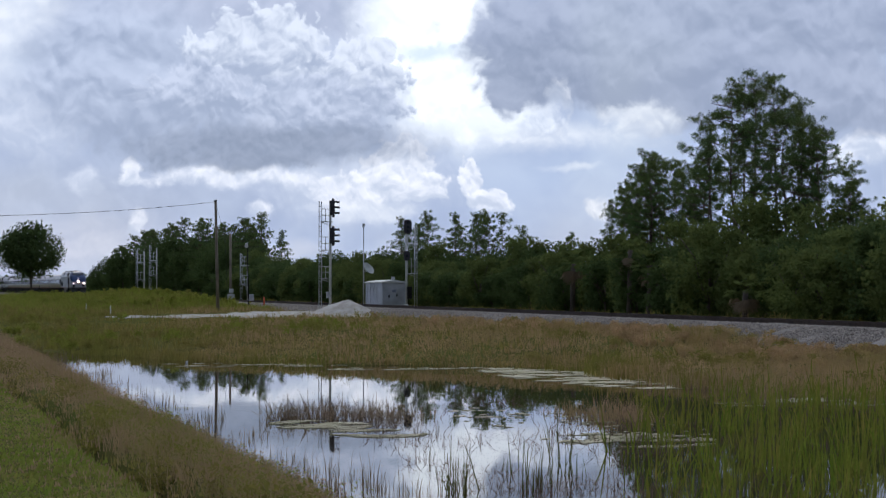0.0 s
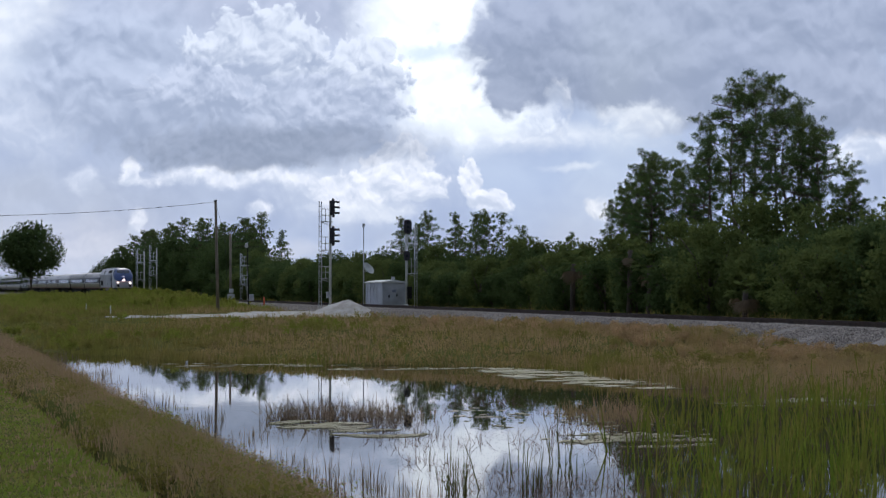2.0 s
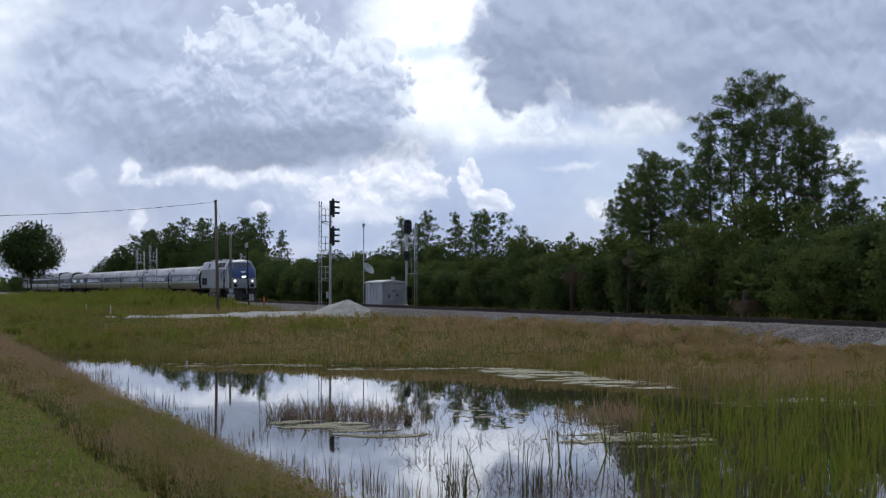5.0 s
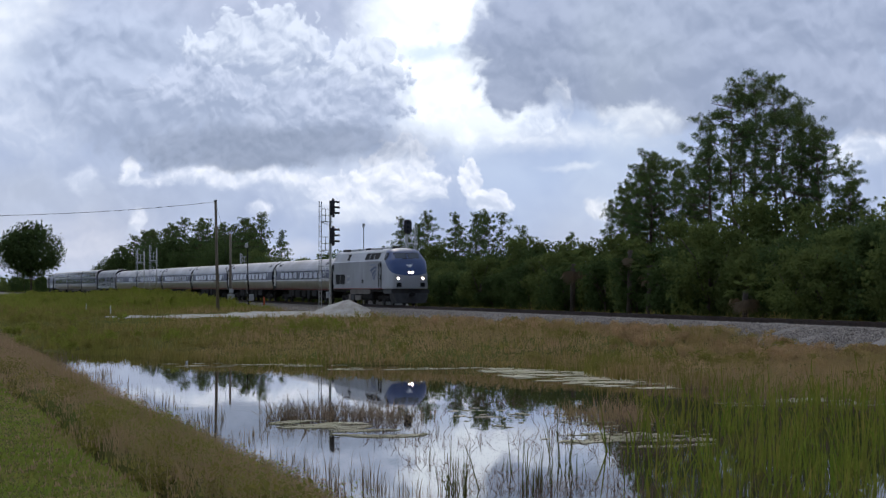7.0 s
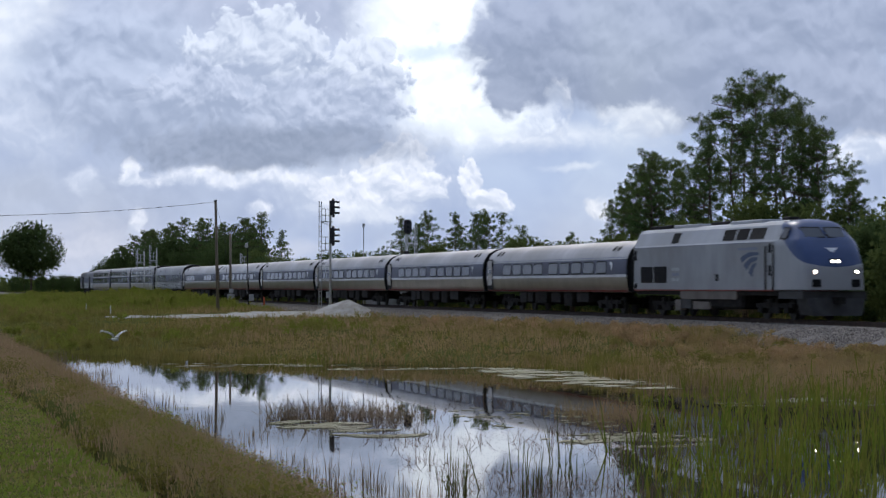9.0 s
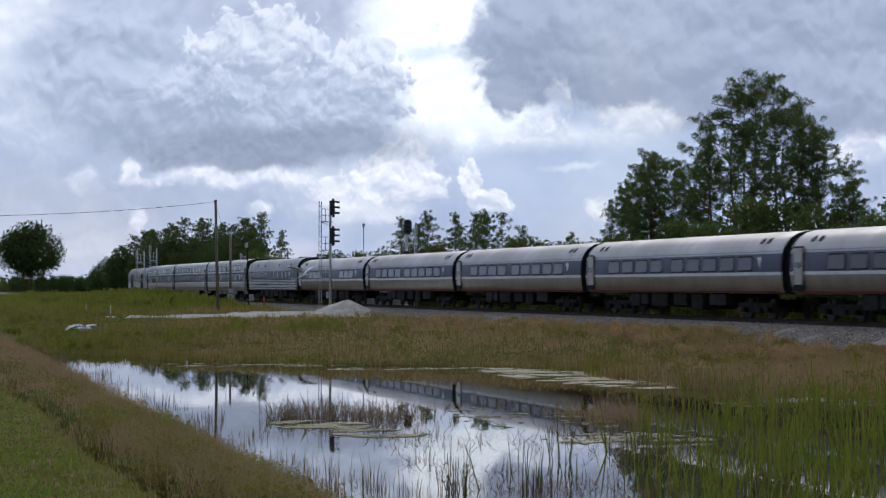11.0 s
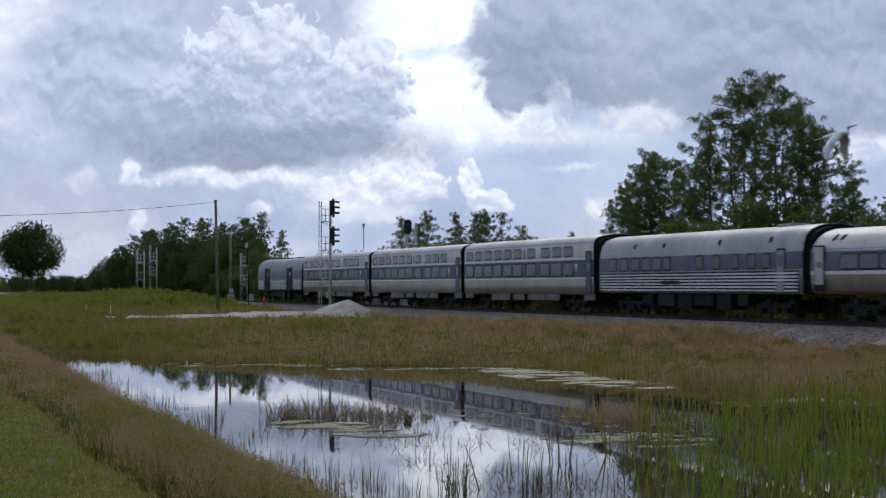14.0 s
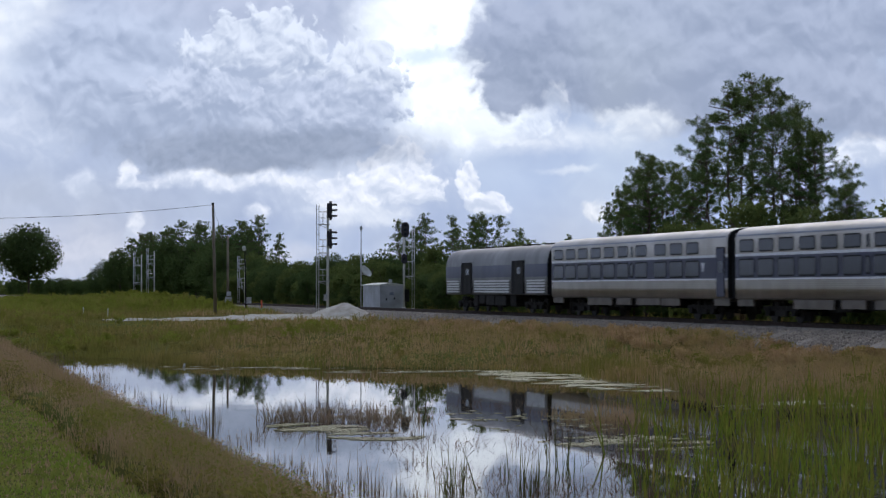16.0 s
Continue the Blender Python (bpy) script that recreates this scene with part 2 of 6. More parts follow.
M_DEADSTEM = foliage("grey_dead_stem", (0.15, 0.105, 0.085), (0.24, 0.165, 0.13), (0.10, 0.08, 0.055), 0.3)
M_RUSH = foliage("dark_rush", (0.05, 0.075, 0.02), (0.10, 0.12, 0.035), (0.12, 0.10, 0.045), 0.5)
M_ALGAE = surface("floating_algae", (0.33, 0.29, 0.17), (0.47, 0.42, 0.27), 2.2, 0.75, 0, 12, 0.5, 0.01, c=(0.24, 0.23, 0.10), cscale=0.5)
M_BALLAST = surface("grey_granite_ballast", (0.078, 0.068, 0.057), (0.165, 0.147, 0.127), 9.0, 0.9, 0, 14, 0.5, 0.03, c=(0.22, 0.20, 0.19), cscale=0.5)
M_STONE = surface("ballast_stone", (0.15, 0.128, 0.108), (0.33, 0.285, 0.24), 5.0, 0.9, 0, 20, 0.4, 0.02)
M_GRAVEL = surface("pale_crushed_gravel", (0.30, 0.275, 0.235), (0.44, 0.415, 0.37), 1.5, 0.95, 0, 18, 0.7, 0.02, c=(0.28, 0.27, 0.2), cscale=0.3)
M_RAIL = surface("rusty_rail_steel", (0.032, 0.021, 0.016), (0.065, 0.042, 0.031), 4, 0.75, 0.0, 40, 0.2, 0.003, spec=0.2)
M_TIE = surface("creosoted_tie", (0.035, 0.028, 0.022), (0.08, 0.065, 0.05), 3, 0.9, 0, 25, 0.5, 0.01, stretch=(1, 8, 8))


def water_material():
    m, nt, p = material("pond_water")
    p.inputs["Base Color"].default_value = (0.034, 0.027, 0.014, 1)
    p.inputs["Roughness"].default_value = 0.02
    p.inputs["IOR"].default_value = 1.33
    _, h = noise_fac(nt, 1.3, detail=3, stretch=(1, 0.5, 1))
    bn = nt.nodes.new("ShaderNodeBump")
    bn.inputs["Strength"].default_value, bn.inputs["Distance"].default_value = 0.06, 0.01
    nt.links.new(h, bn.inputs["Height"])
    nt.links.new(bn.outputs[0], p.inputs["Normal"])
    return m


M_WATER = water_material()


# ---- mesh helpers ----
def mesh_from(name, verts, faces, mats, index=None, smooth=False):
    me = bpy.data.meshes.new(name)
    me.from_pydata([tuple(v) for v in verts], [], faces)
    for m in (mats if isinstance(mats, (list, tuple)) else [mats]):
        me.materials.append(m)
    if index is not None:
        me.polygons.foreach_set("material_index", index)
    if smooth:
        me.polygons.foreach_set("use_smooth", [True] * len(me.polygons))
    me.update()
    return me


def strips(name, verts, polys, mat):
    """Fast mesh of many equal polygons: verts (n, k, 3) arrays with one polygon pattern each."""
    n, k = verts.shape[:2]
    me = bpy.data.meshes.new(name)
    me.vertices.add(n * k)
    me.vertices.foreach_set("co", verts.reshape(-1).astype(np.float32))
    loops = np.concatenate([np.array(p) for p in polys])
    sizes = np.array([len(p) for p in polys])
    allv = (np.arange(n)[:, None] * k + loops[None]).reshape(-1)
    tot = np.tile(sizes, n)
    me.loops.add(len(allv))
    me.loops.foreach_set("vertex_index", allv.astype(np.int32))
    me.polygons.add(len(tot))
    me.polygons.foreach_set("loop_start", (np.cumsum(tot) - tot).astype(np.int32))
    me.materials.append(mat)
    me.update(calc_edges=True)
    return me


def blades(name, P, height, width, mat, lean=0.25, rng=None, straight=False):
    """Grass: one tapered bent blade at each point of P (n, 3)."""
    n = len(P)
    yaw = rng.uniform(0, 2 * np.pi, n)
    side = np.stack([np.cos(yaw), np.sin(yaw), np.zeros(n)], 1) * (np.broadcast_to(width, n)[:, None] / 2)
    dirn = rng.uniform(0, 2 * np.pi, n)
    bend = rng.normal(0, lean, n) * height
    off = np.stack([np.cos(dirn) * bend, np.sin(dirn) * bend, np.zeros(n)], 1)
    up = np.zeros((n, 3))
    up[:, 2] = height
    k = 0.5 if straight else 0.3
    mid = P + up * 0.55 + off * k
    top = P + up * (1 - 0.12 * np.abs(bend / np.maximum(height, 0.01)))[:, None] + off
    V = np.stack([P - side, P + side, mid - side * 0.75, mid + side * 0.75, top], 1)
    return strips(name, V, [(0, 1, 3, 2), (2, 3, 4)], mat)


def box(bm, x0, x1, y0, y1, z0, z1, mi=0):
    vs = [bm.verts.new((x, y, z)) for x in (x0, x1) for y in (y0, y1) for z in (z0, z1)]
    for f in ((0, 1, 3, 2), (4, 6, 7, 5), (0, 4, 5, 1), (2, 3, 7, 6), (0, 2, 6, 4), (1, 5, 7, 3)):
        bm.faces.new([vs[i] for i in f]).material_index = mi
    return vs


def tube(bm, a, b, r0, r1=None, n=8, mi=0):
    """A tapered round bar from a to b."""
    a, b = Vector(a), Vector(b)
    r1 = r0 if r1 is None else r1
    q = (b - a).to_track_quat("Z", "Y").to_matrix()
    rings = []
    for c, r in ((a, r0), (b, r1)):
        rings.append([bm.verts.new(c + q @ Vector((math.cos(i * 2 * math.pi / n) * r, math.sin(i * 2 * math.pi / n) * r, 0))) for i in range(n)])
    for i in range(n):
        f = bm.faces.new((rings[0][i], rings[0][(i + 1) % n], rings[1][(i + 1) % n], rings[1][i]))
        f.smooth, f.material_index = True, mi
    bm.faces.new(rings[0][::-1]).material_index = mi
    bm.faces.new(rings[1]).material_index = mi


def part(name, bm, mats, parent=None, label="", bevel=0.0):
    """One mesh object made of bm, under a thing or a part."""
    if bevel:
        bmesh.ops.bevel(bm, geom=bm.edges[:], offset=bevel, segments=1, affect="EDGES")
    bmesh.ops.recalc_face_normals(bm, faces=bm.faces[:])
    me = bpy.data.meshes.new(name)
    bm.to_mesh(me)
    bm.free()
    for m in (mats if isinstance(mats, (list, tuple)) else [mats]):
        me.materials.append(m)
    ob = new(name, me)
    if parent is not None:
        ob.parent = parent
    if label:
        ob["label"] = label
    return ob


# ---- the ground ----
def lerp_table(v, xs, ys):
    return np.interp(v, xs, ys)


def near_shore(Y):
    return 5.95 + np.maximum(Y - 30, -40) * 0.016 + 0.25 * np.sin(Y * 0.45) + 0.15 * np.sin(Y * 1.3 + 1)


def far_shore(Y):
    x = lerp_table(Y, [-60, 0, 51, 60, 68, 75, 79, 81.5, 86, 93, 103], [28, 27.5, 26.2, 25.4, 25.2, 24.8, 22.6, 18.2, 14.4, 11.4, 8.4])
    return x + 0.5 * np.sin(Y * 0.33 + 2) + 0.3 * np.sin(Y * 0.9)


def wobble(X, Y):
    return 0.5 * (np.sin(X * 0.71 + 1.3 * np.sin(Y * 0.23)) + np.sin(Y * 0.53 + 1.7 * np.sin(X * 0.31)))


MOUNDS = [(30.0, 236, 5.0, 34, 1.25), (27.0, 330, 7.0, 60, 0.7), (25.0, 205, 5.0, 16, 0.4)]


def ground_z(X, Y):
    X, Y = np.asarray(X, float), np.asarray(Y, float)
    xn = near_shore(Y)
    xf = np.maximum(far_shore(Y), xn - 0.01)
    a, b = X - xn, xf - X
    near = np.clip(-a * 0.48, 0, 1.45)
    far = np.where(b < 0, np.clip(-b * 0.065, 0, 0.95), 0)
    h = np.maximum(near, far)
    inside = np.minimum(a, b)
    h = np.where(inside > 0, -np.minimum(0.7, inside * 0.22), h)
    h = np.where(Y > 95, np.maximum(h, np.clip((Y - 103) * 0.03, -0.2, 0.9)), h)
    for cx, cy, rx, ry, hh in MOUNDS:
        h = h + hh * np.exp(-((X - cx) / rx) ** 2 - ((Y - cy) / ry) ** 2)
    # a narrow dip along the mown edge, deepened to put its shaded line there
    h = h - np.where(Y < 60, 0.52 * np.exp(-((X - 2.46 - 0.06 * np.sin(Y * 0.5)) / 0.20) ** 2) * np.clip((46 - Y) / 14, 0, 1), 0)
    land = (inside <= 0) & (np.abs(X - TRACK_X) > 6)
    h = h + np.where(land & (X > 3.0), 0.05 * wobble(X * 2, Y * 2), 0.0)
    h = np.where(X > 34.5, np.minimum(h, 0.95), h)
    return h


def axis(*runs):
    out = [np.arange(a, b, s) for a, b, s in runs]
    return np.concatenate(out + [[runs[-1][1]]])


def build_ground():
    gx = axis((-3500, -500, 600), (-500, -60, 60), (-60, -8, 8), (-8, 1, 0.9), (1, 2, 0.2), (2, 3.2, 0.1), (3.2, 8, 0.2), (8, 34, 0.7), (34, 46, 1.5), (46, 140, 12), (140, 500, 60), (500, 3500, 600))
    gy = axis((-1500, -200, 260), (-200, -20, 20), (-20, 12, 4), (12, 110, 0.9), (110, 300, 3.0), (300, 600, 12), (600, 1200, 60), (1200, 4800, 600))
    X, Y = np.meshgrid(gx, gy, indexing="ij")
    Z = ground_z(X, Y)
    nx, ny = X.shape
    V = np.stack([X, Y, Z], 2).reshape(-1, 3)
    idx = np.arange(nx * ny).reshape(nx, ny)
    F = np.stack([idx[:-1, :-1], idx[1:, :-1], idx[1:, 1:], idx[:-1, 1:]], 2).reshape(-1, 4)
    me = mesh_from("ground", V, F.tolist(), M_SOIL, smooth=True)
    tagged(new("ground", me), "dark soil and low litter under the marsh grass", "ground", kind="structure")
    # the pond
    ys = np.linspace(-60, 104, 83)
    V, F = [], []
    for y in ys:
        V += [(near_shore(y) - 1.2, y, 0.0), (max(far_shore(y), near_shore(y)) + 1.2, y, 0.0)]
    for i in range(len(ys) - 1):
        F.append((2 * i, 2 * i + 1, 2 * i + 3, 2 * i + 2))
    tagged(new("water", mesh_from("water", V, F, M_WATER)), "still dark pond water mirroring the sky", "water", kind="structure")


build_ground()


# ---- the track ----
def build_track():
    # ballast bed: a cross profile drawn along the line
    prof = [(-4.4, 0.75), (-3.6, 1.02), (-1.95, 1.42), (-1.55, 1.46), (1.55, 1.46), (1.95, 1.42), (3.6, 1.0), (4.4, 0.75)]
    ys = axis((-160, 40, 20), (40, 240, 1.0), (240, 900, 12))
    rng = np.random.default_rng(5)
    V, F = [], []
    for y in ys:
        for px, pz in prof:
            V.append((TRACK_X + px + rng.normal(0, 0.05), y, pz + rng.normal(0, 0.03)))
    k = len(prof)
    for i in range(len(ys) - 1):
        for j in range(k - 1):
            F.append((i * k + j, i * k + j + 1, (i + 1) * k + j + 1, (i + 1) * k + j))
    bed = new("ballast_bed", mesh_from("ballast_bed", V, F, M_BALLAST))
    tagged(bed, "raised bed of grey crushed granite under the track", "ballast", kind="structure")
    # loose stones on the near shoulder
    n = 42000
    y = 60 + 150 * rng.uniform(0, 1, n) ** 1.5
    x = rng.uniform(-4.5, -1.4, n)
    z = np.interp(x, [p[0] for p in prof], [p[1] for p in prof])
    size = rng.uniform(0.03, 0.075, n)
    base = np.stack([x + TRACK_X, y, z + size * 0.2], 1)
    octa = np.array([(1, 0, 0), (-1, 0, 0), (0, 1, 0), (0, -1, 0), (0, 0, 1), (0, 0, -1)], float)
    V = base[:, None] + octa[None] * size[:, None, None] * rng.uniform(0.6, 1.2, (n, 6, 1))
    faces = [(0, 2, 4), (2, 1, 4), (1, 3, 4), (3, 0, 4), (2, 0, 5), (1, 2, 5), (3, 1, 5), (0, 3, 5)]
    tagged(new("ballast_stones", strips("ballast_stones", V, faces, M_STONE)), "loose grey crushed stones on the shoulder", "ballast", kind="stuff")
    bm = bmesh.new()
    box(bm, -1.3, 1.3, -0.11, 0.11, -0.16, 0.0)
    tie = part("tie", bm, M_TIE, bed, bevel=0.012)
    tie.location = (TRACK_X, 60.0, RAIL_Z - 0.165)
    for i in range(1, 280):
        t = new("tie", tie.data)
        t.parent = bed
        t.location = (TRACK_X + rng.normal(0, 0.02), 60 + i * 0.535, RAIL_Z - 0.165 + rng.normal(0, 0.004))
    for s in (-1, 1):
        bm = bmesh.new()
        x = s * 0.7525
        for x0, x1, z0, z1 in ((-0.075, 0.075, RAIL_Z - 0.172, RAIL_Z - 0.15), (-0.012, 0.012, RAIL_Z - 0.15, RAIL_Z - 0.04), (-0.037, 0.037, RAIL_Z - 0.04, RAIL_Z)):
            box(bm, TRACK_X + x + x0, TRACK_X + x + x1, -160, 900, z0, z1)
        tagged(part("rail", bm, M_RAIL), "long rust-brown steel rail on wooden ties", "rail", "pair of rails", "structure")


build_track()
# ---- the train ----
def brushed(name, a, b, rough, metal, c, flute=0.0):
    """Stainless or painted car sides: faint vertical streaks of dirt, with fluting where asked."""
    m, nt, p = material(name)
    f, _ = noise_fac(nt, 1.6, 0.35, 0.7, 5, stretch=(1.0, 0.3, 0.25))
    g, _ = noise_fac(nt, 0.35, 0.4, 0.7)
    col = ramp_mix(nt, g, ramp_mix(nt, f, a, b), c)
    nt.links.new(col, p.inputs["Base Color"])
    p.inputs["Metallic"].default_value = metal
    p.inputs["Specular IOR Level"].default_value = 0.3
    _, r = noise_fac(nt, 2.5, stretch=(1, 1, 0.3))
    mr = nt.nodes.new("ShaderNodeMapRange")
    mr.inputs["To Min"].default_value, mr.inputs["To Max"].default_value = rough - 0.06, rough + 0.12
    nt.links.new(r, mr.inputs["Value"])
    nt.links.new(mr.outputs[0], p.inputs["Roughness"])
    _, h = noise_fac(nt, 1.2, detail=2, stretch=(0.6, 1, 1))
    bn = nt.nodes.new("ShaderNodeBump")
    bn.inputs["Strength"].default_value, bn.inputs["Distance"].default_value = 0.15, 0.01
    nt.links.new(h, bn.inputs["Height"])
    last = bn
    if flute:
        tc = nt.nodes.new("ShaderNodeTexCoord")
        w = nt.nodes.new("ShaderNodeTexWave")
        w.bands_direction = "Z"
        w.inputs["Scale"].default_value = flute
        nt.links.new(tc.outputs["Object"], w.inputs["Vector"])
        b2 = nt.nodes.new("ShaderNodeBump")
        b2.inputs["Strength"].default_value, b2.inputs["Distance"].default_value = 0.22, 0.008
        nt.links.new(w.outputs["Fac"], b2.inputs["Height"])
        nt.links.new(bn.outputs[0], b2.inputs["Normal"])
        last = b2
    nt.links.new(last.outputs[0], p.inputs["Normal"])
    return m


M_STEEL = brushed("stainless_side", (0.375, 0.34, 0.30), (0.475, 0.435, 0.39), 0.30, 0.8, (0.30, 0.262, 0.22), flute=3.6)
M_ROOF = brushed("stainless_roof", (0.40, 0.382, 0.372), (0.51, 0.49, 0.48), 0.38, 0.55, (0.33, 0.31, 0.285), flute=1.4)
M_OLDSTEEL = brushed("old_stainless", (0.26, 0.255, 0.25), (0.35, 0.345, 0.34), 0.38, 0.6, (0.20, 0.195, 0.19))
M_BAND = brushed("blue_grey_band", (0.048, 0.052, 0.092), (0.062, 0.068, 0.115), 0.4, 0.0, (0.066, 0.068, 0.095))
M_WHITE = plain("white_stripe", (0.74, 0.74, 0.76), 0.5)
M_RED = plain("red_stripe", (0.30, 0.06, 0.05), 0.5)
M_LOCO = brushed("silver_grey_paint", (0.29, 0.295, 0.305), (0.37, 0.375, 0.385), 0.40, 0.15, (0.235, 0.23, 0.225))
M_LOCO_TOP = brushed("pale_upper_paint", (0.42, 0.43, 0.45), (0.48, 0.49, 0.51), 0.42, 0.1, (0.37, 0.37, 0.37))
M_NOSE = brushed("blue_nose_paint", (0.026, 0.055, 0.15), (0.034, 0.072, 0.19), 0.3, 0.0, (0.03, 0.053, 0.13))
M_BLACK = surface("underframe_grime", (0.010, 0.009, 0.008), (0.026, 0.023, 0.020), 3, 0.9, 0.0, 20, 0.3, 0.01, spec=0.2)
M_BOX = surface("box_grey_and_groove_shade", (0.009, 0.0085, 0.008), (0.026, 0.023, 0.021), 2, 0.8, 0.0, 20, 0.3, 0.01, spec=0.25)
M_RUBBER = plain("black_rubber", (0.010, 0.010, 0.011), 0.85, spec=0.2)
M_WHEEL = surface("worn_wheel_steel", (0.015, 0.013, 0.012), (0.045, 0.04, 0.035), 6, 0.7, 0.2, 30, 0.2, 0.003)
M_LAMP = glow("headlight_glow", (1.0, 0.80, 0.66), 45.0)
M_DITCH = glow("ditch_light_glow", (1.0, 0.76, 0.62), 45.0)
M_PILOT = surface("dusty_pilot_grey", (0.022, 0.0215, 0.021), (0.048, 0.046, 0.044), 2, 0.7, 0.1, 15, 0.2, 0.006)
M_FLUTE = brushed("bright_fluting", (0.64, 0.64, 0.645), (0.76, 0.76, 0.765), 0.35, 0.3, (0.56, 0.56, 0.56))
M_SKIRT = surface("dusty_skirt_paint", (0.125, 0.105, 0.085), (0.18, 0.155, 0.128), 1.5, 0.75, 0.0, 15, 0.1, 0.005)
M_DULL = brushed("dull_weathered_steel", (0.15, 0.148, 0.15), (0.24, 0.238, 0.24), 0.42, 0.5, (0.12, 0.118, 0.12))
M_DOOR_BLUE = plain("blue_mark", (0.05, 0.075, 0.145), 0.5)
M_GREYTEXT = plain("grey_lettering", (0.20, 0.22, 0.28), 0.5)


def glass_dark(name, col, ior):
    m, nt, p = material(name)
    p.inputs["Base Color"].default_value = col
    p.inputs["Roughness"].default_value = 0.12
    p.inputs["IOR"].default_value = ior
    p.inputs["Specular IOR Level"].default_value = 0.2 if ior < 1.3 else 0.5
    return m


M_GLASS = glass_dark("tinted_window_glass", (0.022, 0.024, 0.030, 1), 1.38)
M_SCREEN = glass_dark("windshield_glass", (0.06, 0.07, 0.085, 1), 1.45)

AMFLEET = [(1.10, 1.12), (1.30, 1.14), (1.45, 1.18), (1.53, 1.5), (1.58, 1.93), (1.585, 2.0), (1.59, 2.07), (1.585, 2.4), (1.545, 2.86), (1.48, 3.05), (1.36, 3.28), (1.15, 3.52), (0.82, 3.72), (0.42, 3.83), (0.0, 3.86)]
VIEW = [(1.10, 0.98), (1.40, 1.0), (1.53, 1.05), (1.55, 1.5), (1.55, 1.86), (1.55, 1.94), (1.55, 2.9), (1.55, 3.02), (1.55, 3.75), (1.50, 3.92), (1.34, 4.08), (1.0, 4.2), (0.5, 4.26), (0.0, 4.27)]
HERITAGE = [(1.10, 1.1), (1.40, 1.12), (1.50, 1.16), (1.52, 2.1), (1.52, 2.18), (1.52, 2.92), (1.50, 3.0), (1.46, 3.3), (1.36, 3.6), (1.12, 3.86), (0.72, 4.02), (0.36, 4.08), (0.0, 4.1)]


def side_y(prof, z):
    zs = [p[1] for p in prof]
    return float(np.interp(z, zs, [p[0] for p in prof]))


def shell(prof, x0, x1, bands, default, end_in=0.0):
    """A car body: the profile drawn from x0 to x1, faces coloured by height. bands: (z0, z1, index)."""
    bm = bmesh.new()
    ring = [(y, z) for y, z in prof] + [(-y, z) for y, z in prof[-2::-1]]
    secs = [(x0, 0.955), (x0 + 0.10, 0.992), (x0 + 0.25, 1.0)] + [(x0 + 0.25 + (x1 - x0 - 0.5) * i / 8, 1.0) for i in range(1, 8)] + [(x1 - 0.25, 1.0), (x1 - 0.10, 0.992), (x1, 0.955)]
    zc = 2.3
    rows = [[bm.verts.new((x, y * s, zc + (z - zc) * (0.5 + 0.5 * s) if z > zc else z)) for y, z in ring] for x, s in secs]
    n = len(ring)
    for a, b in zip(rows[:-1], rows[1:]):
        for i in range(n):
            j = (i + 1) % n
            f = bm.faces.new((a[i], a[j], b[j], b[i]))
            z = (ring[i][1] + ring[j][1]) / 2
            f.material_index = default
            if abs(ring[i][0]) > 0.3 or abs(ring[j][0]) > 0.3:
                for z0, z1, mi in bands:
                    if z0 <= z <= z1:
                        f.material_index = mi
            f.smooth = True
    # steel ends coloured black, so the shade between cars is in the colour
    for r in (rows[0], rows[-1]):
        bm.faces.new(r).material_index = 4
    for f in bm.faces:
        if abs(f.calc_center_median().x - x0) < 0.09 or abs(f.calc_center_median().x - x1) < 0.09:
            f.material_index = 4
    return bm


def pane(x0, x1, z0, z1, prof, off, side=-1, cut=0.10, thick=0.03, y=None):
    """A slab with cut corners lying on the car's side."""
    bm = bmesh.new()
    c = min(cut, (x1 - x0) * 0.3, (z1 - z0) * 0.3)
    if y is None:
        # keep a flat slab clear of the bulge behind it
        a, b = side_y(prof, z0), side_y(prof, z1)
        off += max(0.0, max(side_y(prof, z0 + (z1 - z0) * k / 8) - (a + (b - a) * k / 8) for k in range(9)))
        edge = lambda z: a + (b - a) * (z - z0) / (z1 - z0)
    pts = [(x0 + c, z0), (x1 - c, z0), (x1, z0 + c), (x1, z1 - c), (x1 - c, z1), (x0 + c, z1), (x0, z1 - c), (x0, z0 + c)]
    out = [bm.verts.new((x, side * ((edge(z) if y is None else y) + off), z)) for x, z in pts]
    inn = [bm.verts.new((x, side * ((edge(z) if y is None else y) + off - thick), z)) for x, z in pts]
    bm.faces.new(out)
    for i in range(8):
        j = (i + 1) % 8
        bm.faces.new((out[i], inn[i], inn[j], out[j]))
    return bm


def window(car, x0, x1, z0, z1, prof, sides=(-1, 1), cut=0.12, name="window"):
    for s in sides:
        w = part(name, pane(x0 - 0.06, x1 + 0.06, z0 - 0.06, z1 + 0.06, prof, 0.012, s, cut + 0.04), M_RUBBER, car)
        part("pane", pane(x0, x1, z0, z1, prof, 0.018, s, cut, 0.01), M_GLASS, w)


def wheel_mesh():
    bm = bmesh.new()
    tube(bm, (0, -0.07, 0), (0, 0.07, 0), 0.45, 0.45, 20)
    tube(bm, (0, -0.10, 0), (0, -0.07, 0), 0.16, 0.2, 12)
    return bm


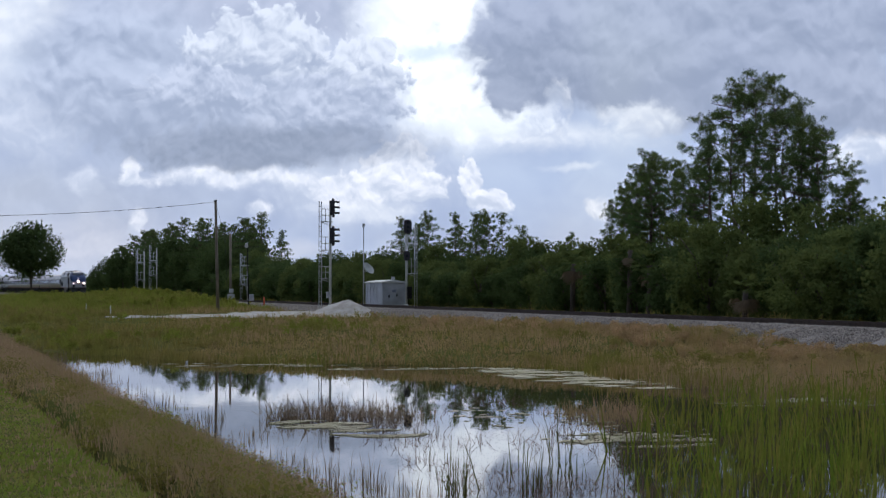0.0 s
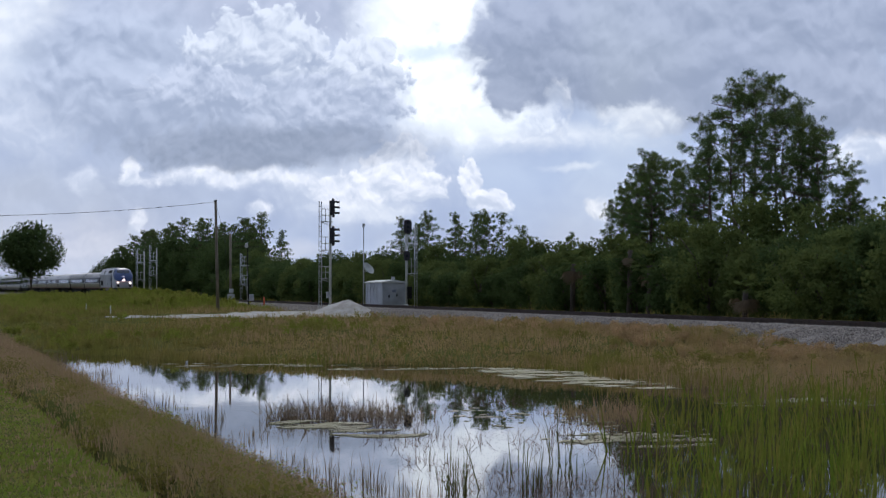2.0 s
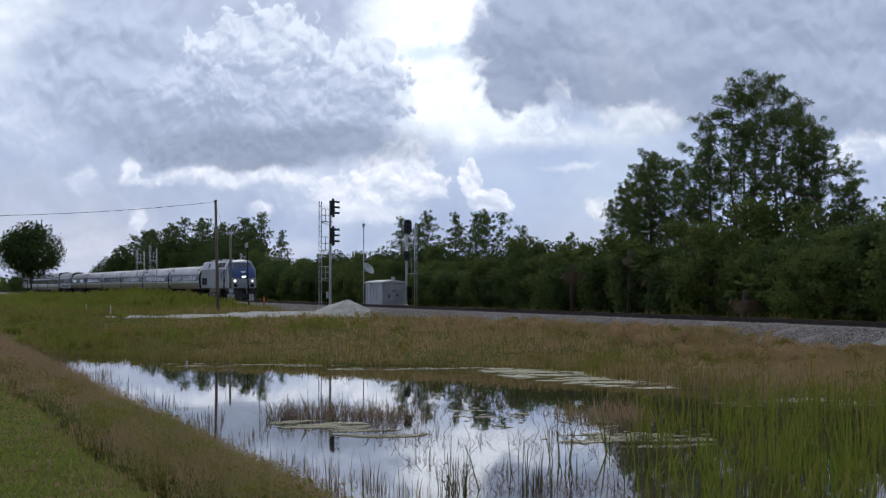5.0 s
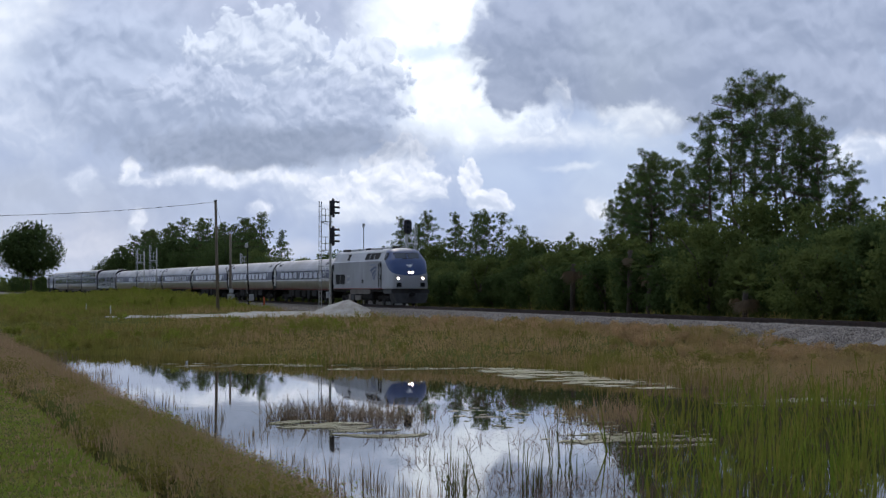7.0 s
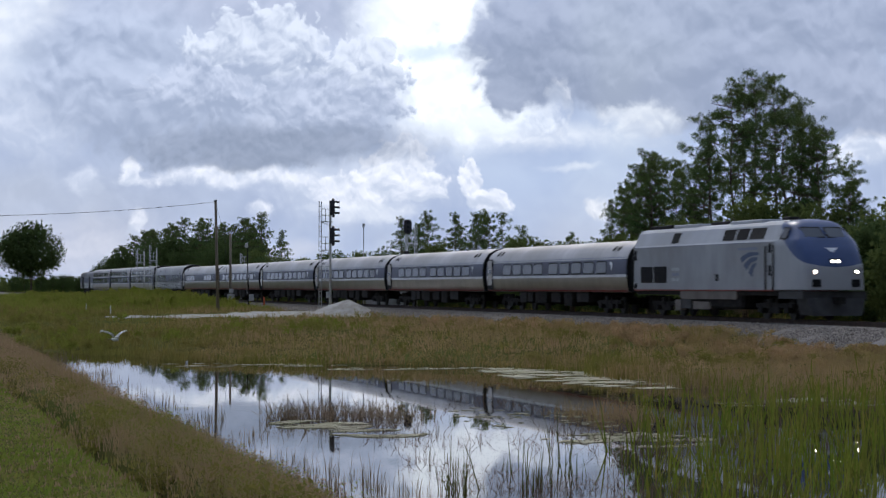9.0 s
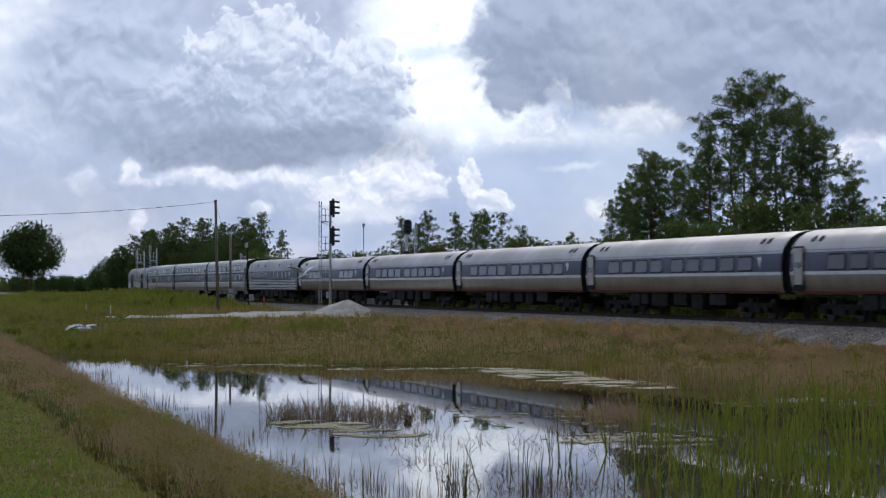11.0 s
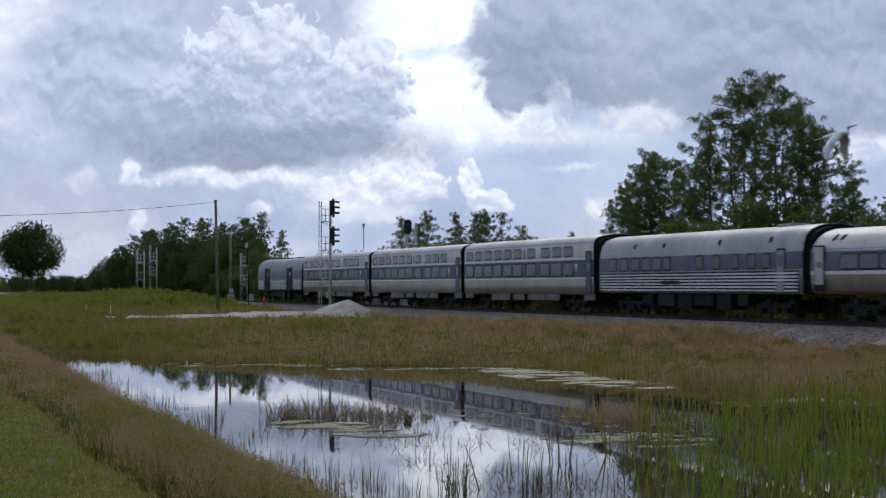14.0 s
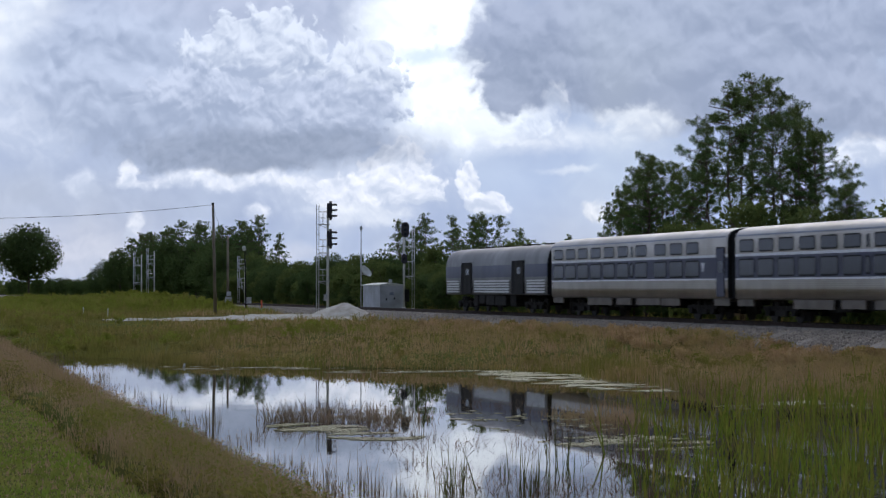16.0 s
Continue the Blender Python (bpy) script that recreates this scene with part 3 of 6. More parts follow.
def bogie(car, x, span=2.6, loco=False):
    bm = bmesh.new()
    for s in (-1, 1):
        y = s * 1.08
        box(bm, x - span / 2 - 0.5, x + span / 2 + 0.5, y - 0.07, y + 0.07, 0.52, 0.72)
        box(bm, x - 0.55, x + 0.55, y - 0.09, y + 0.09, 0.28, 0.55)
        for k in (-1, 1):
            box(bm, x + k * span / 2 - 0.2, x + k * span / 2 + 0.2, y - 0.12, y + 0.12, 0.3, 0.62)
            tube(bm, (x + k * 0.3, y, 0.55), (x + k * 0.3, y, 0.98), 0.11, 0.11, 8)
            tube(bm, (x + k * (span / 2 - 0.45), y, 0.6), (x + k * (span / 2 - 0.3), y, 0.9), 0.06, 0.06, 6)
    box(bm, x - 0.25, x + 0.25, -1.0, 1.0, 0.5, 0.85)
    b = part("bogie", bm, M_BLACK, car)
    if not bogie.wheel:
        w = part("wheel", wheel_mesh(), M_WHEEL)
        bogie.wheel.append(w.data)
        bpy.data.objects.remove(w)
    for k in (-1, 1):
        for s in (-1, 1):
            w = new("wheel", bogie.wheel[0])
            w.parent = b
            w.location = (x + k * span / 2, s * 0.80, 0.46)
            if s > 0:
                w.rotation_euler = (0, 0, math.pi)
    return b


bogie.wheel = []


def underfloor(car, x0, x1, seed, top=1.15, low=0.35):
    r = random.Random(seed)
    bm = bmesh.new()
    box(bm, x0 - 2.0, x1 + 2.0, -0.25, 0.25, 0.8, top)
    part("centre_sill", bm, M_BLACK, car)
    x = x0
    while x < x1 - 0.8:
        w = r.uniform(0.9, 2.4)
        for s in (-1, 1):
            bm = bmesh.new()
            box(bm, x, min(x + w, x1), min(s * 0.5, s * 1.32), max(s * 0.5, s * 1.32), r.uniform(low, low + 0.25), top)
            part("equipment_box", bm, M_BOX if r.random() < 0.55 else M_BLACK, car, bevel=0.03)
        x += w + r.uniform(0.2, 0.9)


def diaphragm(car, prof, x, d, top):
    """The black folded gangway at a car's end."""
    bm = bmesh.new()
    ring = [(y * 0.9, z if z < 2.3 else 2.3 + (z - 2.3) * 0.93) for y, z in prof]
    ring = ring + [(-y, z) for y, z in ring[-2::-1]]
    rows = [[bm.verts.new((x + d * k, y * (1 - 0.03 * (i % 2)), z)) for y, z in ring] for i, k in enumerate((0, 0.2, 0.4, 0.6, 0.8, 1.0))]
    for a, b in zip(rows[:-1], rows[1:]):
        for i in range(len(ring)):
            j = (i + 1) % len(ring)
            bm.faces.new((a[i], a[j], b[j], b[i]))
    bm.faces.new(rows[0])
    bm.faces.new(rows[-1])
    part("diaphragm", bm, M_RUBBER, car)
    bm = bmesh.new()
    box(bm, x, x + d * 1.3, -0.2, 0.2, 0.72, 0.98)
    part("coupler", bm, M_BLACK, car)


def side_door(car, x, w, z0, z1, prof, mat, pane_z=None, sides=(-1, 1)):
    for s in sides:
        f = part("door", pane(x - w / 2 - 0.07, x + w / 2 + 0.07, z0, z1 + 0.07, prof, 0.02, s, 0.05), M_RUBBER, car)
        part("door_leaf", pane(x - w / 2, x + w / 2, z0 + 0.03, z1, prof, 0.03, s, 0.05), mat, f)
        if pane_z:
            part("pane", pane(x - w / 2 + 0.16, x + w / 2 - 0.16, pane_z[0], pane_z[1], prof, 0.038, s, 0.06, 0.01), M_GLASS, f)


def roof_vents(car, prof, xs, z=3.5):
    for x in xs:
        for s in (-1, 1):
            part("roof_vent", pane(x, x + 0.35, z - 0.12, z + 0.14, prof, 0.012, s, 0.08), M_RUBBER, car)


def mark(car, x, z, prof, mat, sides=(-1, 1), w=0.5):
    """A small pointed emblem."""
    for s in sides:
        bm = bmesh.new()
        y = s * (side_y(prof, z) + 0.012)
        vs = [bm.verts.new((x + a * w, y, z + b * w)) for a, b in ((-0.5, 0.45), (0.5, 0.45), (0.05, -0.5))]
        bm.faces.new(vs)
        part("emblem", bm, mat, car)


def coach_car(cafe=False):
    car = new("passenger_coach")
    L = 26.0
    bands = [(1.93, 2.07, 2), (2.07, 2.86, 1), (2.86, 9, 3)]
    bm = shell(AMFLEET, -L + 0.35, -0.35, bands, 0)
    part("body", bm, [M_STEEL, M_BAND, M_WHITE, M_ROOF, M_RUBBER], car, "rounded ribbed stainless shell with blue window band and white line")
    for s in (-1, 1):
        part("letterboard_trim", pane(-L + 0.6, -0.6, 2.93, 2.97, AMFLEET, 0.01, s, 0.005), M_GREYTEXT, car)
        part("sill_trim", pane(-L + 0.6, -0.6, 1.17, 1.25, AMFLEET, 0.012, s, 0.005), M_RED, car)
    rear = -L + 0.35
    if cafe:
        xs = [rear + q for q in (2.9, 4.6, 6.3, 8.0, 16.9, 18.6, 20.3)]
    else:
        xs = [rear + 3.7 + 2.02 * i + (0.75 if i > 3 else 0) for i in range(9)]
    for x in xs:
        window(car, x, x + 1.55, 2.16, 2.72, AMFLEET, cut=0.10)
    side_door(car, rear + 0.95, 0.85, 1.25, 3.05, AMFLEET, M_STEEL, (2.2, 2.75))
    mark(car, -2.7, 2.5, AMFLEET, M_WHITE)
    roof_vents(car, AMFLEET, (rear + 1.6, rear + 2.3, -3.2, -2.5), 3.42)
    bogie(car, -4.2)
    bogie(car, -L + 4.2)
    underfloor(car, -L + 6.6, -6.6, 3 + cafe)
    diaphragm(car, AMFLEET, -0.36, 0.36, 3.7)
    diaphragm(car, AMFLEET, -L + 0.36, -0.36, 3.7)
    return car, L


def sleeper_car():
    car = new("sleeping_car")
    L = 26.0
    bands = [(1.86, 1.94, 2), (1.94, 2.9, 1), (2.9, 3.02, 2), (3.02, 3.75, 0), (3.75, 9, 3)]
    bm = shell(VIEW, -L + 0.35, -0.35, bands, 0)
    part("body", bm, [M_STEEL, M_BAND, M_WHITE, M_ROOF, M_RUBBER], car, "tall square-sided stainless shell with blue window band")
    # valance between the bogies
    for s in (-1, 1):
        bm = bmesh.new()
        box(bm, -L + 6.4, -L + 10.2, s * 1.45 - 0.04, s * 1.45 + 0.04, 0.62, 1.02)
        part("skirt", bm, M_SKIRT, car)
        for a, b in ((-L + 10.9, -L + 13.0), (-L + 13.8, -L + 17.0), (-L + 17.25, -6.4)):
            bm = bmesh.new()
            box(bm, a, b, s * 1.45 - 0.04, s * 1.45 + 0.04, 0.66, 1.02)
            part("skirt", bm, M_SKIRT, car)
        for a, b in ((-L + 0.5, -L + 2.2), (-2.2, -0.5)):
            bm = bmesh.new()
            box(bm, a, b, s * 1.42 - 0.04, s * 1.42 + 0.04, 0.7, 1.02)
            part("skirt", bm, M_SKIRT, car)
        part("letterboard_trim", pane(-L + 0.6, -0.6, 3.80, 3.86, VIEW, 0.012, s, 0.005), M_GREYTEXT, car)
    rear = -L + 0.35
    middles = [1.35 + 2.06 * i for i in range(6)] + [14.3, 16.9, 19.0, 21.06]
    for q in middles:
        window(car, rear + q - 0.72, rear + q + 0.72, 3.14, 3.60, VIEW, cut=0.06)
        window(car, rear + q - 0.80, rear + q + 0.80, 2.06, 2.74, VIEW, cut=0.08)
    window(car, rear + 12.9, rear + 13.1, 3.14, 3.55, VIEW, cut=0.04)
    window(car, rear + 12.8, rear + 13.15, 2.1, 2.7, VIEW, cut=0.04)
    side_door(car, -1.2, 0.85, 1.1, 3.3, VIEW, M_BAND, (2.2, 2.9))
    mark(car, -3.3, 2.45, VIEW, M_WHITE)
    bogie(car, -4.4)
    bogie(car, -L + 4.4)
    underfloor(car, -L + 7.2, -7.2, 9, 1.0, 0.5)
    diaphragm(car, VIEW, -0.36, 0.36, 4.0)
    diaphragm(car, VIEW, -L + 0.36, -0.36, 4.0)
    return car, L


def dining_car():
    car = new("dining_car")
    L = 26.0
    bands = [(2.10, 2.18, 2), (2.18, 2.92, 1), (2.92, 9, 3)]
    part("body", shell(HERITAGE, -L + 0.35, -0.35, bands, 0), [M_OLDSTEEL, M_BAND, M_OLDSTEEL, M_OLDSTEEL, M_RUBBER], car, "old stainless shell with rounded roof and dark window band")
    for s in (-1, 1):
        # near-black sheet over the steel: the shade of the grooves put into colour
        part("flute_groove_shade", pane(-L + 0.6, -0.8, 1.18, 2.12, HERITAGE, 0.008, s, 0.03), M_BOX, car)
        for i in range(6):
            z = 1.23 + i * 0.148
            part("flute", pane(-L + 0.7, -0.9, z, z + 0.078, HERITAGE, 0.04, s, 0.03, 0.05), M_FLUTE, car)
        part("name_plate", pane(-L + 9.5, -L + 12.0, 1.55, 1.72, HERITAGE, 0.05, s, 0.02), M_BOX, car)
    rear = -L + 0.35
    for q in (1.6, 3.3, 5.0, 6.5, 8.0, 9.5, 13.6, 15.6, 17.8, 19.6, 21.2):
        w = 1.1 if q < 9 else 0.75
        window(car, rear + q, rear + q + w, 2.26, 2.84, HERITAGE, cut=0.06)
    side_door(car, -2.6, 0.75, 1.18, 3.0, HERITAGE, M_OLDSTEEL, (2.3, 2.8))
    roof_vents(car, HERITAGE, (rear + 5, rear + 9, rear + 16, -4), 3.45)
    bm = bmesh.new()
    box(bm, -5.2, -3.8, -0.5, 0.5, 4.05, 4.18)
    part("roof_hatch", bm, M_OLDSTEEL, car, bevel=0.03)
    bogie(car, -4.2)
    bogie(car, -L + 4.2)
    underfloor(car, -L + 6.6, -6.6, 21)
    diaphragm(car, HERITAGE, -0.36, 0.36, 4.0)
    diaphragm(car, HERITAGE, -L + 0.36, -0.36, 4.0)
    return car, L


def baggage_car():
    car = new("baggage_car")
    L = 22.4
    bands = [(1.16, 2.1, 2), (2.18, 2.92, 1), (2.92, 9, 3)]
    part("body", shell(HERITAGE, -L + 0.35, -0.35, bands, 0), [M_DULL, M_BAND, M_DULL, M_DULL, M_RUBBER], car, "windowless stainless shell with dark band")
    for s in (-1, 1):
        for a, b in ((-L + 0.8, -L + 3.6), (-L + 7.2, -7.8), (-4.2, -0.9)):
            for i in range(5):
                z = 1.25 + i * 0.165
                part("flute", pane(a, b, z, z + 0.10, HERITAGE, 0.03, s, 0.02, 0.04), M_FLUTE, car)
        for a in (-L + 5.4, -6.0):
            # flat black slab: the door recess's shade is colour, nothing is sunk in
            d = part("door", pane(a - 1.25, a + 1.25, 1.16, 3.16, HERITAGE, 0.012, s, 0.03), M_RUBBER, car, "sliding baggage door on a black slab painting its shaded recess")
            part("door_leaf", pane(a - 0.55, a + 1.1, 1.2, 3.1, HERITAGE, 0.03, s, 0.03), M_BOX, d)
            part("pane", pane(a - 0.1, a + 0.6, 2.35, 2.75, HERITAGE, 0.036, s, 0.05, 0.01), M_GLASS, d)
    for x in (-L + 4.5, -L + 9.0, -L + 13.5, -L + 18.0):
        bm = bmesh.new()
        box(bm, x, x + 1.6, -0.35, 0.35, 4.0, 4.17)
        part("roof_hatch", bm, M_BLACK, car, bevel=0.03)
    bogie(car, -4.0)
    bogie(car, -L + 4.0)
    underfloor(car, -L + 6.4, -6.4, 31)
    diaphragm(car, HERITAGE, -0.36, 0.36, 4.0)
    diaphragm(car, HERITAGE, -L + 0.36, -0.36, 4.0)
    bm = bmesh.new()
    for y in (-1.2, 1.2):
        tube(bm, (-L + 0.3, y, 1.5), (-L + 0.3, y, 1.62), 0.09, 0.09, 8)
    part("marker_lamp", bm, M_RED, car)
    return car, L


LOCO = [(1.30, 1.24), (1.50, 1.24), (1.52, 1.30), (1.52, 3.38), (1.46, 3.46), (1.20, 4.10), (1.02, 4.24), (0.6, 4.32), (0.0, 4.36)]


def nose_front(z):
    return float(np.interp(z, [0.9, 1.3, 2.3, 2.9, 3.42, 4.05, 4.25, 4.38], [-0.62, -0.55, -0.62, -0.95, -1.42, -2.2, -2.55, -3.2]))


def nose_paint():
    """Silver below, blue above a line that sweeps up and back from the headlights."""
    m, nt, p = material("two_tone_nose_paint")

    def calc(op, a, b):
        n = nt.nodes.new("ShaderNodeMath")
        n.operation = op
        for i, v in enumerate((a, b)):
            if isinstance(v, (int, float)):
                n.inputs[i].default_value = v
            else:
                nt.links.new(v, n.inputs[i])
        return n.outputs[0]

    tc = nt.nodes.new("ShaderNodeTexCoord")
    sp = nt.nodes.new("ShaderNodeSeparateXYZ")
    nt.links.new(tc.outputs["Object"], sp.inputs[0])
    back = calc("MAXIMUM", calc("SUBTRACT", calc("MULTIPLY", sp.outputs[0], -1.0), 0.7), 0.0)
    line = calc("ADD", calc("MULTIPLY", calc("POWER", back, 1.6), 0.36), 2.26)
    line = calc("ADD", line, calc("MULTIPLY", calc("MULTIPLY", sp.outputs[1], sp.outputs[1]), 0.10))
    mask = calc("GREATER_THAN", sp.outputs[2], line)
    f, _ = noise_fac(nt, 1.6, 0.35, 0.7, 5, stretch=(1.0, 0.3, 0.25))
    silver = ramp_mix(nt, f, (0.33, 0.335, 0.345), (0.40, 0.405, 0.415))
    blue = ramp_mix(nt, f, (0.026, 0.055, 0.15), (0.036, 0.075, 0.20))
    nt.links.new(ramp_mix(nt, mask, silver, blue), p.inputs["Base Color"])
    p.inputs["Roughness"].default_value = 0.36
    return m


def locomotive():
    car = new("diesel_locomotive")
    L = 21.0
    bands = [(1.24, 1.31, 2), (3.40, 9, 1)]
    bm = bmesh.new()
    ring = LOCO + [(-y, z) for y, z in LOCO[-2::-1]]
    rows = [[bm.verts.new((x, y, z)) for y, z in ring] for x in (-L + 0.5, -16, -12, -8, -3.4)]
    for a, b in zip(rows[:-1], rows[1:]):
        for i in range(len(ring)):
            j = (i + 1) % len(ring)
            f = bm.faces.new((a[i], a[j], b[j], b[i]))
            z = (ring[i][1] + ring[j][1]) / 2
            f.material_index = 2 if z < 1.31 and abs(ring[i][0]) > 1.45 else (1 if z > 3.4 else 0)
    bm.faces.new(rows[0]).material_index = 0
    part("body", bm, [M_LOCO, M_LOCO_TOP, M_RED], car, "silver-grey carbody with paler sloping upper panels and red sill line")
    # nose: outlines stacked by height
    bm = bmesh.new()
    zs = [1.28, 1.34, 1.5, 1.75, 2.0, 2.2, 2.3, 2.4, 2.55, 2.75, 2.95, 3.15, 3.38, 3.46, 3.6, 3.8, 4.0, 4.10, 4.2, 4.28, 4.34]
    levels = []
    for z in zs:
        xf = nose_front(z)
        hw = side_y(LOCO, max(z, 1.24))
        fw = min(float(np.interp(z, [1.0, 2.3, 3.4, 4.1, 4.34], [1.22, 1.18, 1.12, 0.92, 0.55])), hw * 0.86)
        half = [(-3.4, hw), (-3.0, hw), (min(-2.5, xf - 0.5), hw * 0.995)]
        x2 = min(-1.5, xf - 0.38)
        half += [(max(half[-1][0] + 0.05, x2), hw * 0.96), (xf - 0.16, fw + (hw - fw) * 0.45), (xf - 0.03, fw), (xf, fw * 0.72), (xf + 0.03, fw * 0.36), (xf + 0.04, 0.0)]
        levels.append([bm.verts.new((x, -y, z)) for x, y in half] + [bm.verts.new((x, y, z)) for x, y in half[-2::-1]])
    for a, b in zip(levels[:-1], levels[1:]):
        for i in range(len(a) - 1):
            f = bm.faces.new((a[i], a[i + 1], b[i + 1], b[i]))
            f.smooth = True
    bm.faces.new(levels[-1])
    bm.faces.new(levels[0])
    part("nose", bm, nose_paint(), car, "rounded cab nose, blue above and silver below")

    def front_pane(name, y0, y1, z0, z1, mat, off=0.02, parent=car):
        b = bmesh.new()
        vs = []
        for y, z in ((y0, z0), (y1, z0), (y1, z1), (y0, z1)):
            vs.append((nose_front(z) + 0.04 - 0.10 * abs(y) + off, y, z))
        o = [b.verts.new(v) for v in vs]
        q = [b.verts.new((v[0] - 0.08, v[1], v[2])) for v in vs]
        b.faces.new(o)
        for i in range(4):
            j = (i + 1) % 4
            b.faces.new((o[i], q[i], q[j], o[j]))
        return part(name, b, mat, parent)

    bm = bmesh.new()
    box(bm, nose_front(2.5) - 0.1, nose_front(2.5) + 0.07, -0.26, 0.26, 2.39, 2.61)
    part("headlight_housing", bm, M_RUBBER, car, bevel=0.03)

    def lamp_rim(x, y, z, r, reach):
        """A dark collar standing out round a lamp."""
        b = bmesh.new()
        rings = [[b.verts.new((px, y + math.cos(q) * pr, z + math.sin(q) * pr)) for q in [2 * math.pi * k / 14 for k in range(14)]] for px, pr in ((x, r), (x + reach, r), (x + reach, r + 0.02), (x, r + 0.02))]
        for p, q in zip(rings[:-1], rings[1:]):
            for k in range(14):
                j = (k + 1) % 14
                b.faces.new((p[k], p[j], q[j], q[k]))
        part("lamp_rim", b, M_RUBBER, car)

    for y in (-0.13, 0.13):
        lamp_rim(nose_front(2.5) + 0.05, y, 2.5, 0.075, 0.11)
    for y in (-0.95, 0.95):
        lamp_rim(nose_front(2.05) - 0.06, y, 2.06, 0.075, 0.13)
    bm = bmesh.new()
    V = [bm.verts.new((nose_front(z) + 0.07, y, z)) for y, z in ((-0.3, 3.08), (0.3, 3.08), (0.12, 2.95), (0.0, 2.86), (-0.12, 2.95))]
    bm.faces.new(V)
    part("emblem", bm, M_WHITE, car)
    for s in (-1, 1):
        a, b = sorted((s * 0.05, s * 0.98))
        w = front_pane("windshield", a, b, 3.50, 3.98, M_RUBBER, 0.03)
        front_pane("pane", a + 0.05, b - 0.05, 3.54, 3.94, M_SCREEN, 0.045, w)
        bm = bmesh.new()
        x = nose_front(2.5) + 0.06
        tube(bm, (x - 0.1, s * 0.13, 2.5), (x + 0.03, s * 0.13, 2.5), 0.068, 0.068, 14)
        part("headlight", bm, M_LAMP, car, "lit warm white headlight")
        bm = bmesh.new()
        x = nose_front(2.05) - 0.02
        tube(bm, (x - 0.1, s * 0.95, 2.06), (x + 0.02, s * 0.95, 2.06), 0.07, 0.07, 14)
        part("ditch_light", bm, M_DITCH, car, "lit warm white ditch light")
        # proud black panel paints the dark of a recess in the nose
        a, b = sorted((s * 0.72, s * 1.08))
        front_pane("step_shade_panel", a, b, 1.42, 1.74, M_RUBBER, 0.10)
        # side features
        part("tank_panel", pane(-14.4, -7.6, 0.86, 1.26, LOCO, -0.06, s, 0.22, 0.05, 1.52), M_SKIRT, car)
        part("equipment_locker", pane(-15.2, -14.5, 0.30, 0.82, LOCO, -0.10, s, 0.04, 0.3, 1.5), M_SKIRT, car)
        part("equipment_locker", pane(-12.9, -10.9, 0.38, 0.74, LOCO, -0.10, s, 0.04, 0.3, 1.5), M_SKIRT, car)
        # flat black panels paint the dark marks by the steps and grab irons
        for gx, z0, z1 in ((-20.25, 2.75, 3.25), (-20.25, 1.35, 1.6), (-3.85, 2.9, 3.3), (-3.85, 1.9, 2.35)):
            part("step_shade_panel", pane(gx - 0.16, gx + 0.16, z0, z1, LOCO, 0.014, s, 0.03), M_RUBBER, car)
        part("panel_seam", pane(-20.3, -4.4, 3.36, 3.385, LOCO, 0.006, s, 0.005, 0.02), M_GREYTEXT, car)
        window(car, -2.95, -2.35, 3.50, 3.92, LOCO, (s,), 0.05, "cab_window")
        part("cab_door", pane(-4.15, -3.55, 1.4, 3.36, LOCO, 0.012, s, 0.04), M_LOCO, car)
        for x in (-4.25, -3.45):
            bm = bmesh.new()
            tube(bm, (x, s * 1.57, 1.3), (x, s * 1.57, 3.2), 0.035, 0.035, 6)
            part("grab_rail", bm, M_RUBBER, car)
        for a, b in ((-19.5, -17.85), (-17.7, -16.0)):
            g = part("grille", pane(a, b, 1.62, 2.42, LOCO, 0.015, s, 0.03), M_RUBBER, car)
            for i in range(6):
                part("slat", pane(a + 0.06, b - 0.06, 1.68 + i * 0.12, 1.71 + i * 0.12, LOCO, 0.03, s, 0.01), M_BOX, g)
        for a, b, mt in ((-15.6, -14.7, M_RUBBER), (-9.3, -8.0, M_RUBBER), (-7.8, -6.5, M_RUBBER), (-6.3, -4.7, M_BOX)):
            part("intake_grille", pane(a, b, 3.52, 4.02, LOCO, 0.015, s, 0.03), mt, car)
        for i, (a, b) in enumerate(((-15.3, -14.9), (-14.8, -14.4))):
            for k in range(3):
                part("lettering_bar", pane(a, b, 1.7 + k * 0.25, 1.85 + k * 0.25, LOCO, 0.008, s, 0.02), M_LOCO_TOP if k != 1 else M_GREYTEXT, car)
        part("lettering_bar", pane(-7.3, -5.2, 3.05, 3.17, LOCO, 0.008, s, 0.02), M_GREYTEXT, car)
        part("lettering_bar", pane(-9.9, -9.55, 1.7, 2.0, LOCO, 0.012, s, 0.02), M_RUBBER, car)
        # a fan of three strokes
        for (x0, z0), (x1, z1), (x2, z2), (x3, z3) in (((-7.05, 2.70), (-6.82, 2.50), (-4.98, 2.92), (-5.06, 2.80)), ((-6.66, 2.38), (-6.32, 2.16), (-5.12, 2.72), (-5.22, 2.56)), ((-6.14, 2.06), (-5.72, 1.86), (-5.28, 2.46), (-5.40, 2.28))):
            bm = bmesh.new()
            top, low = [], []
            for k in range(6):
                u = k / 5
                bow = 0.14 * math.sin(math.pi * u)
                top.append((x0 + (x2 - x0) * u - bow * 0.3, z0 + (z2 - z0) * u + bow))
                low.append((x1 + (x3 - x1) * u - bow * 0.3, z1 + (z3 - z1) * u + bow * 0.8))
            bm.faces.new([bm.verts.new((x, s * 1.533, z)) for x, z in top + low[::-1]])
            part("emblem", bm, M_DOOR_BLUE, car)
        part("battery_box", pane(-14.5, -13.2, 0.40, 1.2, LOCO, -0.02, s, 0.04, 0.3, 1.4), M_PILOT, car)
        bm = bmesh.new()
